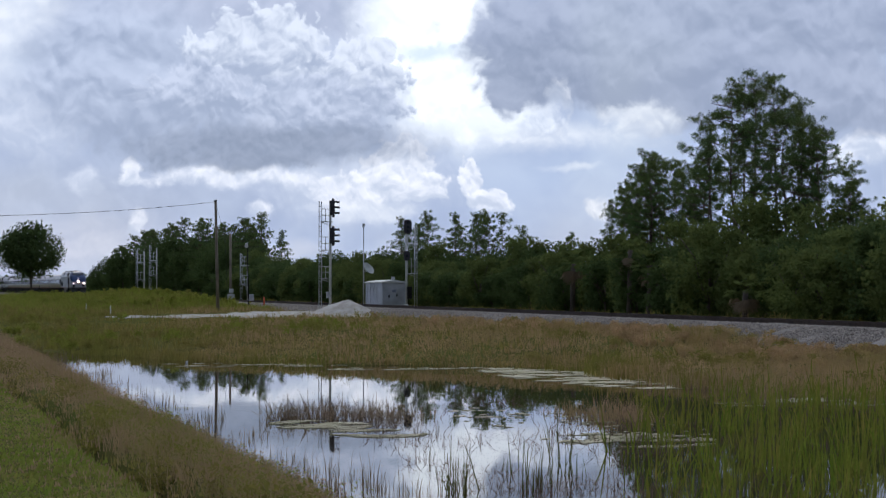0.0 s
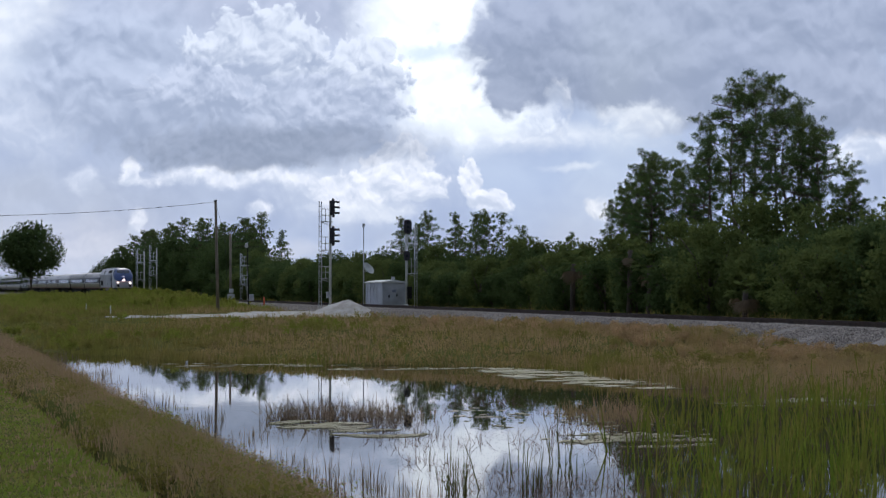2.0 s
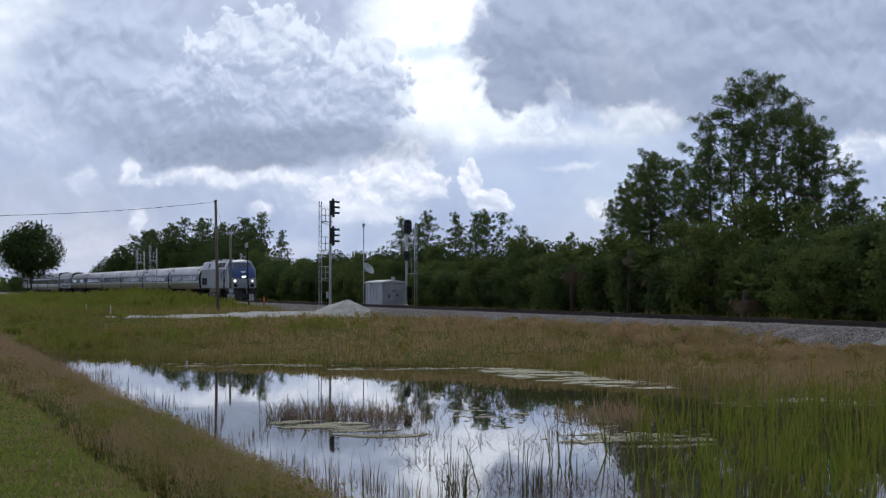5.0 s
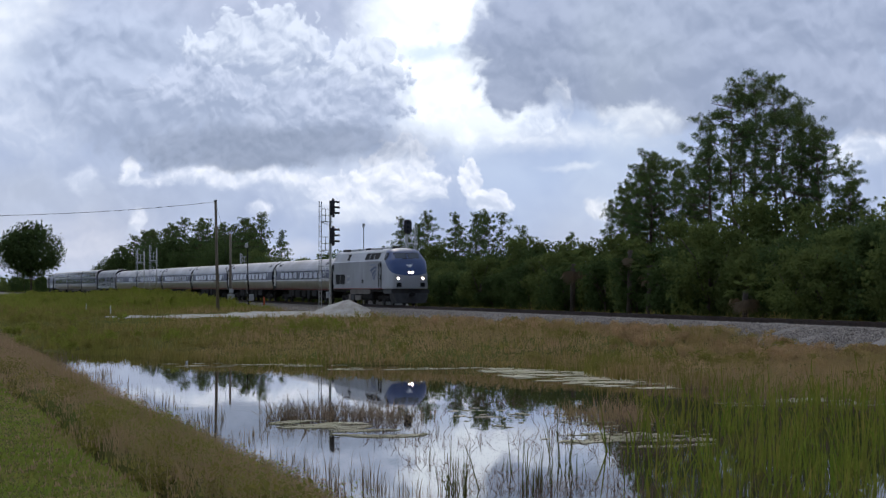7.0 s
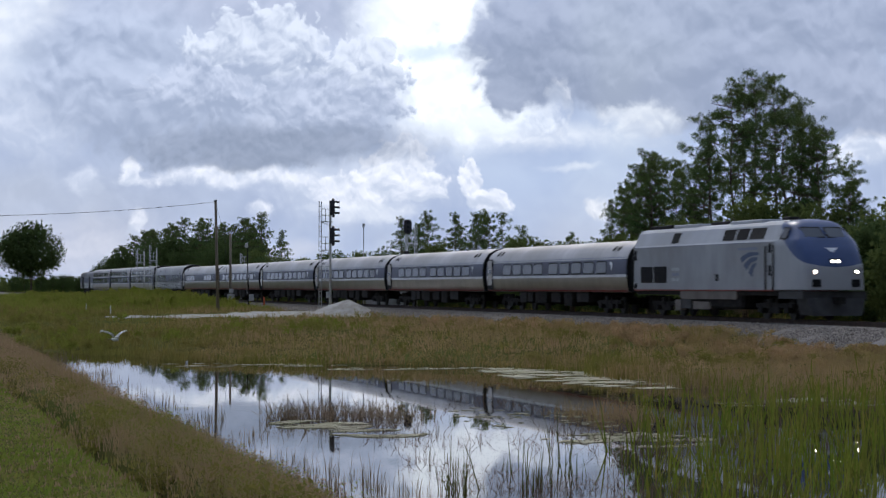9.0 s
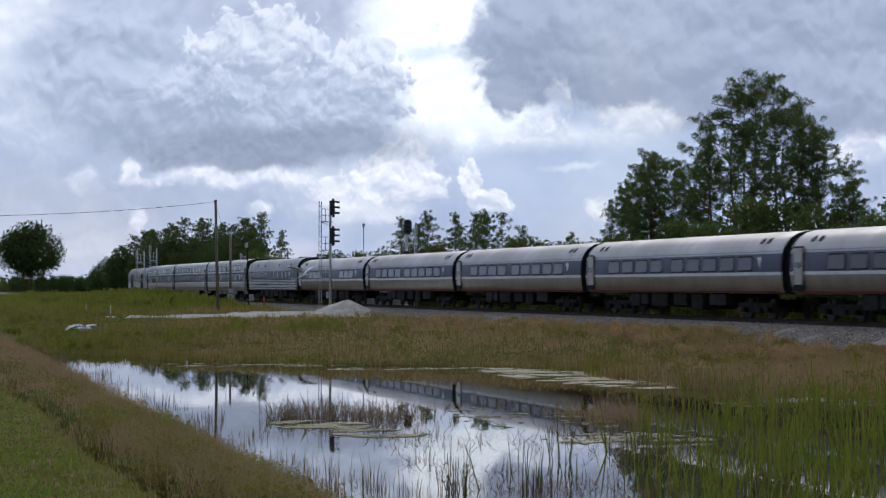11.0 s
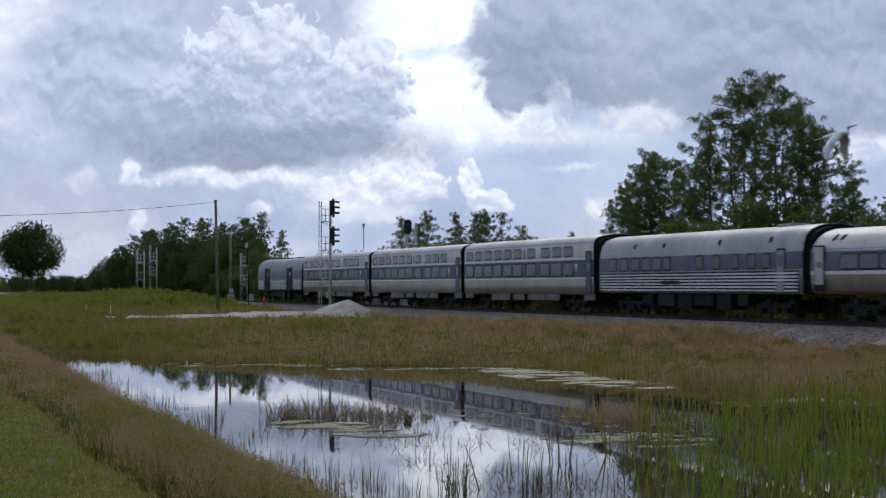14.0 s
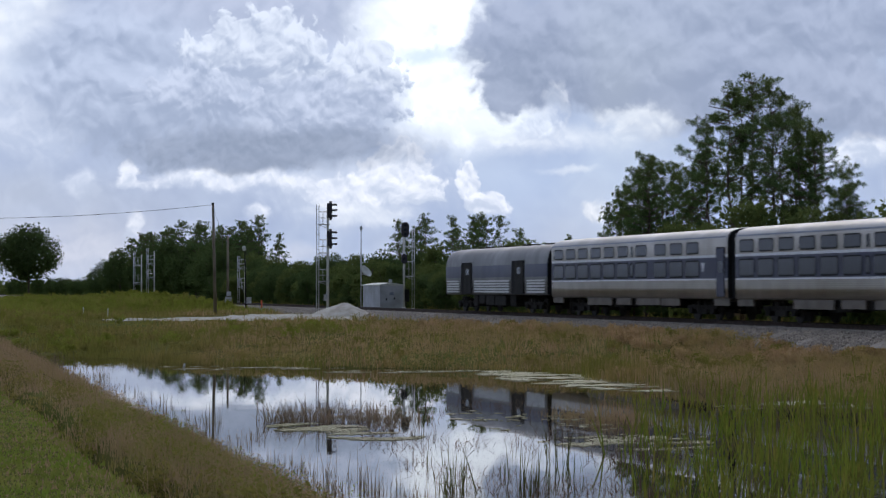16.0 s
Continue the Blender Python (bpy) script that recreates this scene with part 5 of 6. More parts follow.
def build_woods():
    r = random.Random(4)
    G = "bushes behind the track"
    protos = [broadleaf(40 + i, 4.6 + 0.5 * i, 4.6, (M_LEAF, M_LEAF2)[i % 2], "dense dark green bush on the wood's edge", G, per=80, size=0.12, clumps=78, low=0.0, spread=0.07) for i in range(4)]
    far = [broadleaf(60 + i, 12.0, 9.0, M_LEAF, "broad dark tree in the wood beyond the track", "trees beyond the track", per=80, size=0.20, low=0.05, clumps=120, name="broadleaf_tree") for i in range(2)]
    pines = [pine(20 + i, 14.0, (0.50, 0.44, 0.56, 0.50)[i], (1.9, 2.2, 1.75, 2.0)[i]) for i in range(4)]
    full = pine(31, 14.0, 0.32, 2.5, 1.6, "dense full-crowned pine among the wood")
    thick = [pine(37 + i, 14.0, 0.25, 2.7, 2.2, "dark close-grown pine in the far wood") for i in range(2)]
    used = set()

    def place(proto, x, y, turn, size, tall=1.0):
        z = float(ground_z(x, y)) - 0.05
        if proto not in used:
            used.add(proto)
            proto.matrix_basis = pose(x, y, z, 0, 0, turn) @ Matrix.Diagonal((size, size, size * tall, 1))
            proto.scale = proto.matrix_basis.to_scale()
            return proto
        s = size / proto.scale[0]
        return copy_thing(proto, pose(x, y, z, 0, 0, turn) @ Matrix.Diagonal((s, s, s * tall * proto.scale[0] / proto.scale[2], 1)))

    # hedge of bushes: (Y, height) along the line
    hs = ([60, 90, 120, 138, 154, 177, 200, 233, 260, 300], [7.0, 6.4, 6.0, 5.2, 4.7, 5.2, 5.6, 5.2, 5.4, 6.0])
    y = 62.0
    while y < 300:
        h = float(np.interp(y, *hs))
        for row, x in enumerate((49.5, 53.5)):
            p = r.choice(protos)
            k = h / 5.3 * (0.82 if row == 0 else 1.05) * r.uniform(0.85, 1.12)
            place(p, x + r.uniform(-1, 1), y + r.uniform(-1, 1), r.uniform(0, 360), k)
        y += 3.4
    # tall pines: (X, Y, height)
    for x, yy, h in ((56, 127, 16.4), (57, 131, 15.6), (55, 128.5, 16.0), (56, 124, 15.8), (56, 135, 12.2), (55.5, 121.5, 13.4), (57, 120, 12.8), (56, 117.5, 12.0),
                     (57, 115, 9.8), (55.5, 112.5, 8.4), (56, 146, 12.4), (57, 151.5, 11.6), (55, 143, 12.0), (56, 137.5, 11.2), (55.5, 153, 9.0), (58, 148, 12.0), (58, 124.5, 14.4),
                     (55.5, 133.5, 14.2), (56, 139.5, 10.6), (57, 138, 11.8), (57, 149.5, 11.4), (57.5, 144.5, 11.6), (57.5, 154, 10.6), (55, 149, 9.8), (56, 113.5, 8.6), (55.5, 119, 12.6), (56.5, 105, 9.8)):
        p = r.choice(pines)
        place(full if 142 < yy < 147 else p, x, yy, r.uniform(0, 360), h * 0.965 / 14.0)
    for x, yy, h in ((54, 213, 9.2), (55, 206, 9.6), (56, 219, 8.2), (55, 186, 9.0), (56, 191, 8.8), (54, 181, 8.4), (56, 197, 8.0), (54, 171, 7.2), (55, 161, 6.4), (55.5, 209.5, 9.0), (56.5, 215.5, 8.6), (55, 188.5, 8.8), (54.5, 194, 9.0), (56, 183.5, 8.8), (57, 201, 7.6)):
        place(r.choice(pines), x, yy, r.uniform(0, 360), h / 14.0)
    # the wood further up the line
    for yy, h in ((322, 10.5), (336, 12.0), (352, 13.2), (368, 13.6), (384, 14.0), (402, 13.2), (420, 12.6), (440, 13.0), (462, 12.8), (486, 11.5), (512, 10.0), (540, 7.5), (575, 6.6), (615, 6.8), (660, 7.2), (705, 7.0), (755, 7.4), (810, 7.5)):
        for x in ((54, 58) if yy < 360 else (56, 64)):
            place(r.choice(far), x + r.uniform(-2, 2), yy + r.uniform(-4, 4), r.uniform(0, 360), h / 12.0 * r.uniform(0.70, 0.90))
    for x, yy, h in ((61, 330, 13.8), (60, 325, 12.6), (62.5, 321, 10.6), (59, 334, 13.0), (61.5, 318, 9.0)):
        place(r.choice(pines), x, yy, r.uniform(0, 360), h / 14.0)
    # pines standing over that wood
    yy = 308.0
    while yy < 512:
        h = float(np.interp(yy, [300, 315, 340, 365, 400, 440, 470, 500, 512], [7.5, 11.0, 13.4, 14.0, 13.8, 13.4, 12.8, 10.6, 8.5]))
        place(r.choice(thick), 57 + r.uniform(-2, 2), yy, r.uniform(0, 360), h / 14.0 * r.uniform(0.88, 1.03))
        yy += r.uniform(5.5, 9.0)
    for k, p in enumerate(q for q in protos + far + pines + thick if q not in used):
        place(p, 58, 330 + 9 * k, 40 * k, 0.8)
    # cabbage palms on the wood's edge
    for x, yy, h in ((48.0, 129.0, 4.6), (48.4, 126.5, 3.6), (47.6, 109.5, 2.0), (48.2, 141.0, 3.8)):
        palm(int(yy), x, yy, h)
    oak = broadleaf(80, 14.2, 11.4, M_LEAF, "lone round-crowned tree beside the line", "lone tree", per=80, size=0.24, low=0.30, clumps=190, name="oak_tree")
    oak.matrix_basis = pose(30.6, 404, 0.6)
    # far woods on the horizon, their haze put in by the lighter leaf colour
    rng = np.random.default_rng(9)
    n = 5000
    c = np.stack([rng.uniform(-420, 150, n), 900 + rng.uniform(0, 60, n), rng.uniform(0, 1, n) ** 1.2 * 10], 1)
    c[:, 2] *= 0.7 + 0.3 * np.sin(c[:, 0] * 0.06) * np.sin(c[:, 0] * 0.017 + 1)
    V = leaves(c, rng, 8, 1.3, 1.0)
    tagged(new("far_woods", strips("far_woods", V, [(0, 1, 2, 3)], M_LEAF2)), "distant dark woods on the horizon", "woods", kind="stuff")


build_woods()
# ---- beside the line ----
M_GALV = surface("galvanised_steel", (0.46, 0.47, 0.48), (0.58, 0.59, 0.60), 5, 0.5, 0.25, 30, 0.15, 0.002, c=(0.28, 0.27, 0.26), cscale=1.0)
M_SIGNAL = surface("signal_black_paint", (0.012, 0.011, 0.016), (0.025, 0.022, 0.03), 5, 0.5, 0, 20, 0.1, 0.002)
M_WOODPOLE = surface("weathered_pole_wood", (0.16, 0.125, 0.09), (0.26, 0.21, 0.15), 2.5, 0.9, 0, 14, 0.6, 0.01, stretch=(3, 3, 0.25), c=(0.10, 0.08, 0.06), cscale=0.6)
M_CONCRETE = surface("pale_concrete", (0.30, 0.29, 0.26), (0.40, 0.38, 0.35), 3, 0.9, 0, 25, 0.3, 0.005)
M_CABINET = surface("aluminium_cabinet", (0.40, 0.41, 0.43), (0.50, 0.51, 0.53), 1.5, 0.5, 0.35, 12, 0.15, 0.004, c=(0.32, 0.32, 0.31), cscale=0.8)
M_ORANGE = plain("orange_marker", (0.62, 0.10, 0.03), 0.6)
M_PALE = plain("pale_marker", (0.55, 0.55, 0.50), 0.7)
M_WIRE = plain("black_cable", (0.02, 0.02, 0.02), 0.7)


def ladder(parent, x, y, z0, z1, w=0.34):
    bm = bmesh.new()
    for s in (-1, 1):
        tube(bm, (x + s * w / 2, y, z0), (x + s * w / 2, y, z1), 0.035, 0.035, 6)
    ob = part("ladder", bm, M_GALV, parent)
    z = z0 + 0.3
    while z < z1:
        bm = bmesh.new()
        tube(bm, (x - w / 2, y, z), (x + w / 2, y, z), 0.02, 0.02, 5)
        part("rung", bm, M_GALV, ob)
        z += 0.4


def cage(parent, x0, x1, y, z0, z1):
    """Guard frame of a work platform: a panel of four openings, with its floor and brace."""
    bm = bmesh.new()
    for x in (x0, (x0 + x1) / 2, x1):
        tube(bm, (x, y, z0), (x, y, z1), 0.03, 0.03, 5)
    for z in (z0, (z0 + z1) / 2, z1):
        tube(bm, (x0, y, z), (x1, y, z), 0.03, 0.03, 5)
    fr = part("platform_guard", bm, M_GALV, parent)
    bm = bmesh.new()
    box(bm, x0, x1 + 0.15, y - 0.35, y + 0.35, z0 - 0.06, z0)
    part("platform_floor", bm, M_GALV, fr)
    bm = bmesh.new()
    tube(bm, (x0, y, z0 - 0.05), (x1 + 0.15, y, z0 - 0.35), 0.025, 0.025, 5)
    part("brace", bm, M_GALV, fr)


def signal_head(parent, x, y, z0, z1, turn, w=0.62, visors=True, lamps=3):
    """Oval dark backing with hooded lamps, facing along turn (degrees)."""
    h = part("signal_head", bmesh.new(), M_SIGNAL, parent)
    bm = bmesh.new()
    n, r, L = 24, w / 2, (z1 - z0)
    rings = []
    for d in (-0.09, 0.09):
        ring = []
        for i in range(n):
            a = 2 * math.pi * i / n
            cy, cz = math.cos(a) * r, math.sin(a) * r
            cz += (L / 2 - r) * (1 if math.sin(a) >= 0 else -1)
            ring.append(bm.verts.new((d, cy, cz)))
        rings.append(ring)
    for i in range(n):
        j = (i + 1) % n
        bm.faces.new((rings[0][i], rings[0][j], rings[1][j], rings[1][i]))
    bm.faces.new(rings[0])
    bm.faces.new(rings[1])
    box(bm, -0.28, -0.09, -r * 0.6, r * 0.6, -L * 0.38, L * 0.38)
    bmesh.ops.recalc_face_normals(bm, faces=bm.faces[:])
    bm.to_mesh(h.data)
    bm.free()
    h.matrix_basis = pose(x, y, (z0 + z1) / 2, 0, 0, turn)
    for k in range(lamps):
        zc = (k - (lamps - 1) / 2) * (L * 0.29)
        bm = bmesh.new()
        if visors:
            V = [[bm.verts.new((0.09 + 0.42 * e, math.cos(a) * 0.13, zc + math.sin(a) * 0.13)) for a in [math.pi * (-0.1 + 1.2 * i / 9) for i in range(10)]] for e in (0, 1)]
            for i in range(9):
                bm.faces.new((V[0][i], V[0][i + 1], V[1][i + 1], V[1][i]))
            part("visor", bm, M_SIGNAL, h)
        else:
            tube(bm, (0.08, 0, zc), (0.13, 0, zc), 0.11, 0.11, 12)
            part("lens", bm, M_GLASS, h)


def mast(parent, x, y, z0, z1, r=0.09):
    bm = bmesh.new()
    tube(bm, (x, y, z0 - 0.1), (x, y, z0 + 0.45), 0.26, 0.16, 10)
    tube(bm, (x, y, z0 + 0.45), (x, y, z1), r, r * 0.85, 10)
    part("mast", bm, M_PALE, parent)


def case(parent, name, x0, x1, y0, y1, z0, z1, mat, bevel=0.02, label=""):
    bm = bmesh.new()
    box(bm, x0, x1, y0, y1, z0, z1)
    return part(name, bm, mat, parent, label, bevel)


def build_signals():
    s = tagged(new("railway_signal"), "galvanised signal mast with two black three-lamp heads and ladder", "railway signal", "signals along the line")
    y = 165.0
    mast(s, 36.02, y, 1.2, 9.9, 0.11)
    ladder(s, 35.2, y, 1.2, 9.9, 0.2)
    for z0, z1 in ((8.3, 9.3), (6.03, 7.06), (3.75, 4.7)):
        cage(s, 35.3, 35.95, y, z0, z1)
    signal_head(s, 36.22, y - 0.15, 8.62, 10.15, -8)
    signal_head(s, 36.22, y - 0.15, 6.35, 7.95, -8)
    case(s, "junction_box", 35.7, 35.95, y - 0.2, y + 0.1, 2.2, 2.7, M_GALV)

    s = tagged(new("railway_signal"), "galvanised signal mast with one oval and one round black head", "railway signal", "signals along the line")
    y = 169.5
    mast(s, 43.45, y, 1.2, 8.3, 0.10)
    ladder(s, 44.25, y, 1.2, 8.1, 0.2)
    for z0, z1 in ((6.7, 7.8), (4.2, 5.4)):
        cage(s, 43.55, 44.2, y, z0, z1)
    signal_head(s, 43.5, y - 0.25, 7.42, 8.66, -100, 0.66, False, 3)
    signal_head(s, 43.42, y - 0.25, 5.22, 6.06, -100, 0.52, False, 1)
    case(s, "junction_box", 43.5, 43.85, y - 0.3, y, 2.1, 3.1, M_BLACK)

    def tower(x, y, z0, z1, cages, w=0.85, label="distant galvanised signal mast with ladder and guarded platforms"):
        t = tagged(new("railway_signal"), label, "railway signal", "signals along the line")
        mast(t, x + w / 2, y, z0, z1 - 0.4, 0.08)
        ladder(t, x - w / 2, y, z0, z1, 0.22)
        for q in cages:
            cage(t, x - w / 2, x + w / 2, y, q, q + 1.0)

    tower(43.0, 244.0, 1.0, 7.0, (3.4, 5.6), 0.75)
    tower(35.2, 278.0, 1.0, 8.1, (4.0, 6.3), 0.95)
    tower(35.7, 269.0, 1.0, 8.4, (4.6, 6.4), 0.85)


build_signals()


def build_house():
    h = tagged(new("signal_hut"), "low aluminium signal equipment hut with pale flat roof", "hut")
    x0, x1, y0, y1 = 42.75, 44.8, 175.0, 181.3
    case(h, "plinth", x0 - 0.1, x1 + 0.1, y0 - 0.1, y1 + 0.1, 0.7, 1.35, M_CONCRETE)
    case(h, "wall", x0, x1, y0, y1, 1.35, 3.42, M_CABINET)
    bm = bmesh.new()
    vs = [(x0 - 0.12, y0 - 0.12), (x1 + 0.12, y0 - 0.12), (x1 + 0.12, y1 + 0.12), (x0 - 0.12, y1 + 0.12)]
    lo = [bm.verts.new((x, y, 3.42)) for x, y in vs]
    hi = [bm.verts.new((x, y, 3.50)) for x, y in vs]
    mid = [bm.verts.new(((x0 + x1) / 2, y, 3.68)) for y in (y0 - 0.12, y1 + 0.12)]
    for i in range(4):
        j = (i + 1) % 4
        bm.faces.new((lo[i], lo[j], hi[j], hi[i]))
    bm.faces.new(lo[::-1])
    bm.faces.new((hi[0], hi[1], mid[0]))
    bm.faces.new((hi[2], hi[3], mid[1]))
    bm.faces.new((hi[1], hi[2], mid[1], mid[0]))
    bm.faces.new((hi[3], hi[0], mid[0], mid[1]))
    part("roof", bm, M_PALE, h)
    d = case(h, "door", x0 + 0.45, x0 + 1.4, y0 - 0.04, y0 + 0.02, 1.42, 3.3, M_CABINET, 0.008)
    case(d, "handle", x0 + 1.22, x0 + 1.3, y0 - 0.1, y0 - 0.03, 2.25, 2.45, M_BLACK, 0.006)
    case(d, "sign_plate", x0 + 0.85, x0 + 1.2, y0 - 0.055, y0 - 0.03, 2.6, 2.85, M_GREYTEXT, 0.004)
    case(d, "hasp", x0 + 0.5, x0 + 0.62, y0 - 0.07, y0 - 0.03, 2.15, 2.35, M_BLACK, 0.004)
    for k in range(5):
        case(h, "wall_seam", x0 - 0.025, x0 + 0.01, y0 + 0.9 + 1.15 * k, y0 + 0.96 + 1.15 * k, 1.36, 3.41, M_GALV, 0.004)
    bm = bmesh.new()
    tube(bm, ((x0 + x1) / 2, y0 + 0.4, 3.6), ((x0 + x1) / 2, y0 + 0.4, 3.95), 0.13, 0.17, 10)
    part("roof_vent", bm, M_GALV, h)
    a = tagged(new("antenna_mast"), "slim antenna mast with a white dish behind the hut", "antenna")
    bm = bmesh.new()
    tube(bm, (43.35, 184.6, 0.8), (43.35, 184.6, 8.6), 0.06, 0.045, 8)
    part("pole", bm, M_GALV, a)
    bm = bmesh.new()
    rows = []
    for i in range(6):
        r = 0.62 * i / 5
        rows.append([bm.verts.new((0.35 * (r / 0.62) ** 2, math.cos(q) * r, math.sin(q) * r)) for q in [2 * math.pi * k / 16 for k in range(16)]])
    for p, q in zip(rows[:-1], rows[1:]):
        for k in range(16):
            j = (k + 1) % 16
            if p is not rows[0]:
                bm.faces.new((p[k], p[j], q[j], q[k]))
    bm.faces.new(rows[1])
    for v in rows[0]:
        bm.verts.remove(v)
    d = part("dish", bm, M_PALE, a)
    d.matrix_basis = pose(43.55, 184.3, 4.55, 0, -38, -50)
    bm = bmesh.new()
    tube(bm, (43.35, 184.5, 4.4), (43.6, 184.25, 4.5), 0.04, 0.04, 6)
    part("bracket", bm, M_GALV, a)
    bm = bmesh.new()
    box(bm, 43.25, 43.45, 184.5, 184.7, 8.45, 8.75)
    part("lamp_unit", bm, M_GALV, a)


build_house()


def build_poles():
    p = tagged(new("utility_pole"), "tall weathered wooden utility pole carrying one cable", "pole")
    bm = bmesh.new()
    tube(bm, (28.12, 171.9, 0.5), (27.9, 171.9, 10.1), 0.15, 0.10, 10)
    part("pole", bm, M_WOODPOLE, p)
    bm = bmesh.new()
    tube(bm, (27.9, 171.9, 10.08), (27.9, 171.9, 10.2), 0.13, 0.10, 8)
    part("cap", bm, M_BLACK, p)
    bm = bmesh.new()
    tube(bm, (27.9, 171.9, 9.7), (28.06, 171.8, 9.7), 0.035, 0.035, 6)
    part("insulator", bm, M_BLACK, p)
    # cable sagging away over the marsh, and the drop wire
    bm = bmesh.new()
    a, b = Vector((27.9, 171.8, 10.05)), Vector((-16.0, 131.0, 8.2))
    pts = [a.lerp(b, i / 16) - Vector((0, 0, 1.1 * 4 * (i / 16) * (1 - i / 16))) for i in range(17)]
    for u, v in zip(pts[:-1], pts[1:]):
        tube(bm, u, v, 0.016, 0.016, 4)
    tagged(part("overhead_cable", bm, M_WIRE), "single black overhead cable hanging from the wooden pole", "cable")
    bm = bmesh.new()
    tube(bm, (27.9, 171.9, 9.9), (28.75, 172.5, 7.6), 0.012, 0.012, 4)
    tube(bm, (28.75, 172.5, 7.6), (29.0, 172.6, 3.0), 0.012, 0.012, 4)
    part("drop_wire", bm, M_WIRE, p)
    far = tagged(new("utility_pole"), "weathered wooden utility pole at the cable's other end", "pole")
    bm = bmesh.new()
    tube(bm, (-16.0, 131.0, 0.5), (-16.0, 131.0, 8.4), 0.16, 0.115, 10)
    part("pole", bm, M_WOODPOLE, far)

    c = tagged(new("meter_post"), "grey weathered wooden post with grey meter boxes", "pole")
    bm = bmesh.new()
    tube(bm, (33.9, 200, 0.5), (33.9, 200, 8.2), 0.14, 0.10, 8)
    part("post", bm, M_WOODPOLE, c)
    case(c, "meter_box", 33.6, 34.25, 199.65, 199.9, 1.6, 2.4, M_GALV)
    case(c, "meter_box", 33.75, 34.15, 199.6, 199.85, 2.5, 2.9, M_GALV)
    for x in (32.9, 33.3):
        bm = bmesh.new()
        tube(bm, (x, 199.8, 0.5), (x, 199.8, 1.5), 0.06, 0.06, 6)
        part("stub_post", bm, M_BLACK, c)
    d = tagged(new("camera_mast"), "slender dark mast with a grey box and a pale lamp", "pole")
    bm = bmesh.new()
    tube(bm, (35.5, 199, 0.7), (35.35, 199, 6.9), 0.07, 0.05, 8)
    part("mast", bm, M_BLACK, d)
    case(d, "control_box", 35.5, 35.95, 198.7, 198.95, 1.75, 2.35, M_GALV)
    case(d, "lamp_unit", 35.15, 35.4, 198.8, 199.2, 6.8, 7.25, M_PALE, 0.04)
    bm = bmesh.new()
    tube(bm, (35.4, 199, 2.4), (34.9, 199, 4.2), 0.03, 0.03, 6)
    part("brace", bm, M_GALV, d)

    m = tagged(new("line_marker"), "short white cable marker post with orange top", "marker post")
    bm = bmesh.new()
    tube(bm, (34.6, 186.2, 0.7), (34.6, 186.2, 1.45), 0.07, 0.07, 8)
    part("post", bm, M_PALE, m)
    bm = bmesh.new()
    tube(bm, (34.6, 186.2, 1.45), (34.6, 186.2, 2.15), 0.075, 0.07, 8)
    part("sleeve", bm, M_ORANGE, m)
    for x, y in ((18.2, 180.0), (18.5, 164.5)):
        k = tagged(new("stake"), "thin pale stake standing in the marsh grass", "marker post", "stakes in the marsh")
        bm = bmesh.new()
        tube(bm, (x, y, 0.6), (x + 0.03, y, 1.65), 0.05, 0.04, 6)
        part("shaft", bm, M_PALE, k)


build_poles()


def build_gravel():
    # the access road: a thin sheet just over the ground
    xs = np.linspace(16.5, 36.2, 40)
    V, F = [], []
    for x in xs:
        lo = np.interp(x, [16.5, 24, 28, 36.2], [149, 147, 144, 143]) + 0.6 * math.sin(x * 1.1)
        hi = np.interp(x, [16.5, 24, 28, 31, 34, 36.2], [150, 156, 166, 172, 176, 176]) + 0.6 * math.sin(x * 0.9)
        for k in range(9):
            y = lo + (hi - lo) * k / 8
            V.append((x, y, float(ground_z(x, y)) + (0.10 if 0 < k < 8 else -0.03)))
    for i in range(len(xs) - 1):
        for k in range(8):
            F.append((i * 9 + k, i * 9 + 9 + k, i * 9 + 10 + k, i * 9 + k + 1))
    tagged(new("gravel_road", mesh_from("gravel_road", V, F, M_GRAVEL, smooth=True)), "pale crushed gravel access road to the track", "road", kind="structure")
    # the heap
    n, V, F = 48, [], []
    for i in range(n):
        for j in range(n):
            u, v = -1 + 2 * i / (n - 1), -1 + 2 * j / (n - 1)
            x, y = 34.6 + u * 3.6, 155.0 + v * 4.2
            r = math.hypot(u + 0.0 - 0.18, v)
            tail = 0.30 * math.exp(-((u + 0.45) / 0.4) ** 2 - (v / 0.6) ** 2)
            z = max(0.0, 1.22 * (1 - r / 0.72)) if r < 0.72 else 0.0
            z = z - 0.08 * max(0, z - 1.0) + tail * (1 if abs(v) < 0.95 else 0)
            z += 0.05 * noise.noise((x * 1.7, y * 1.7, 0)) + 0.02 * noise.noise((x * 6, y * 6, 3))
            edge = max(abs(u), abs(v))
            V.append((x, y, 0.93 + z - (0.25 if edge > 0.97 else 0)))
    for i in range(n - 1):
        for j in range(n - 1):
            F.append((i * n + j, i * n + n + j, i * n + n + j + 1, i * n + j + 1))
    tagged(new("gravel_heap", mesh_from("gravel_heap", V, F, M_GRAVEL, smooth=True)), "low heap of pale crushed stone beside the track", "gravel heap", kind="stuff")


build_gravel()


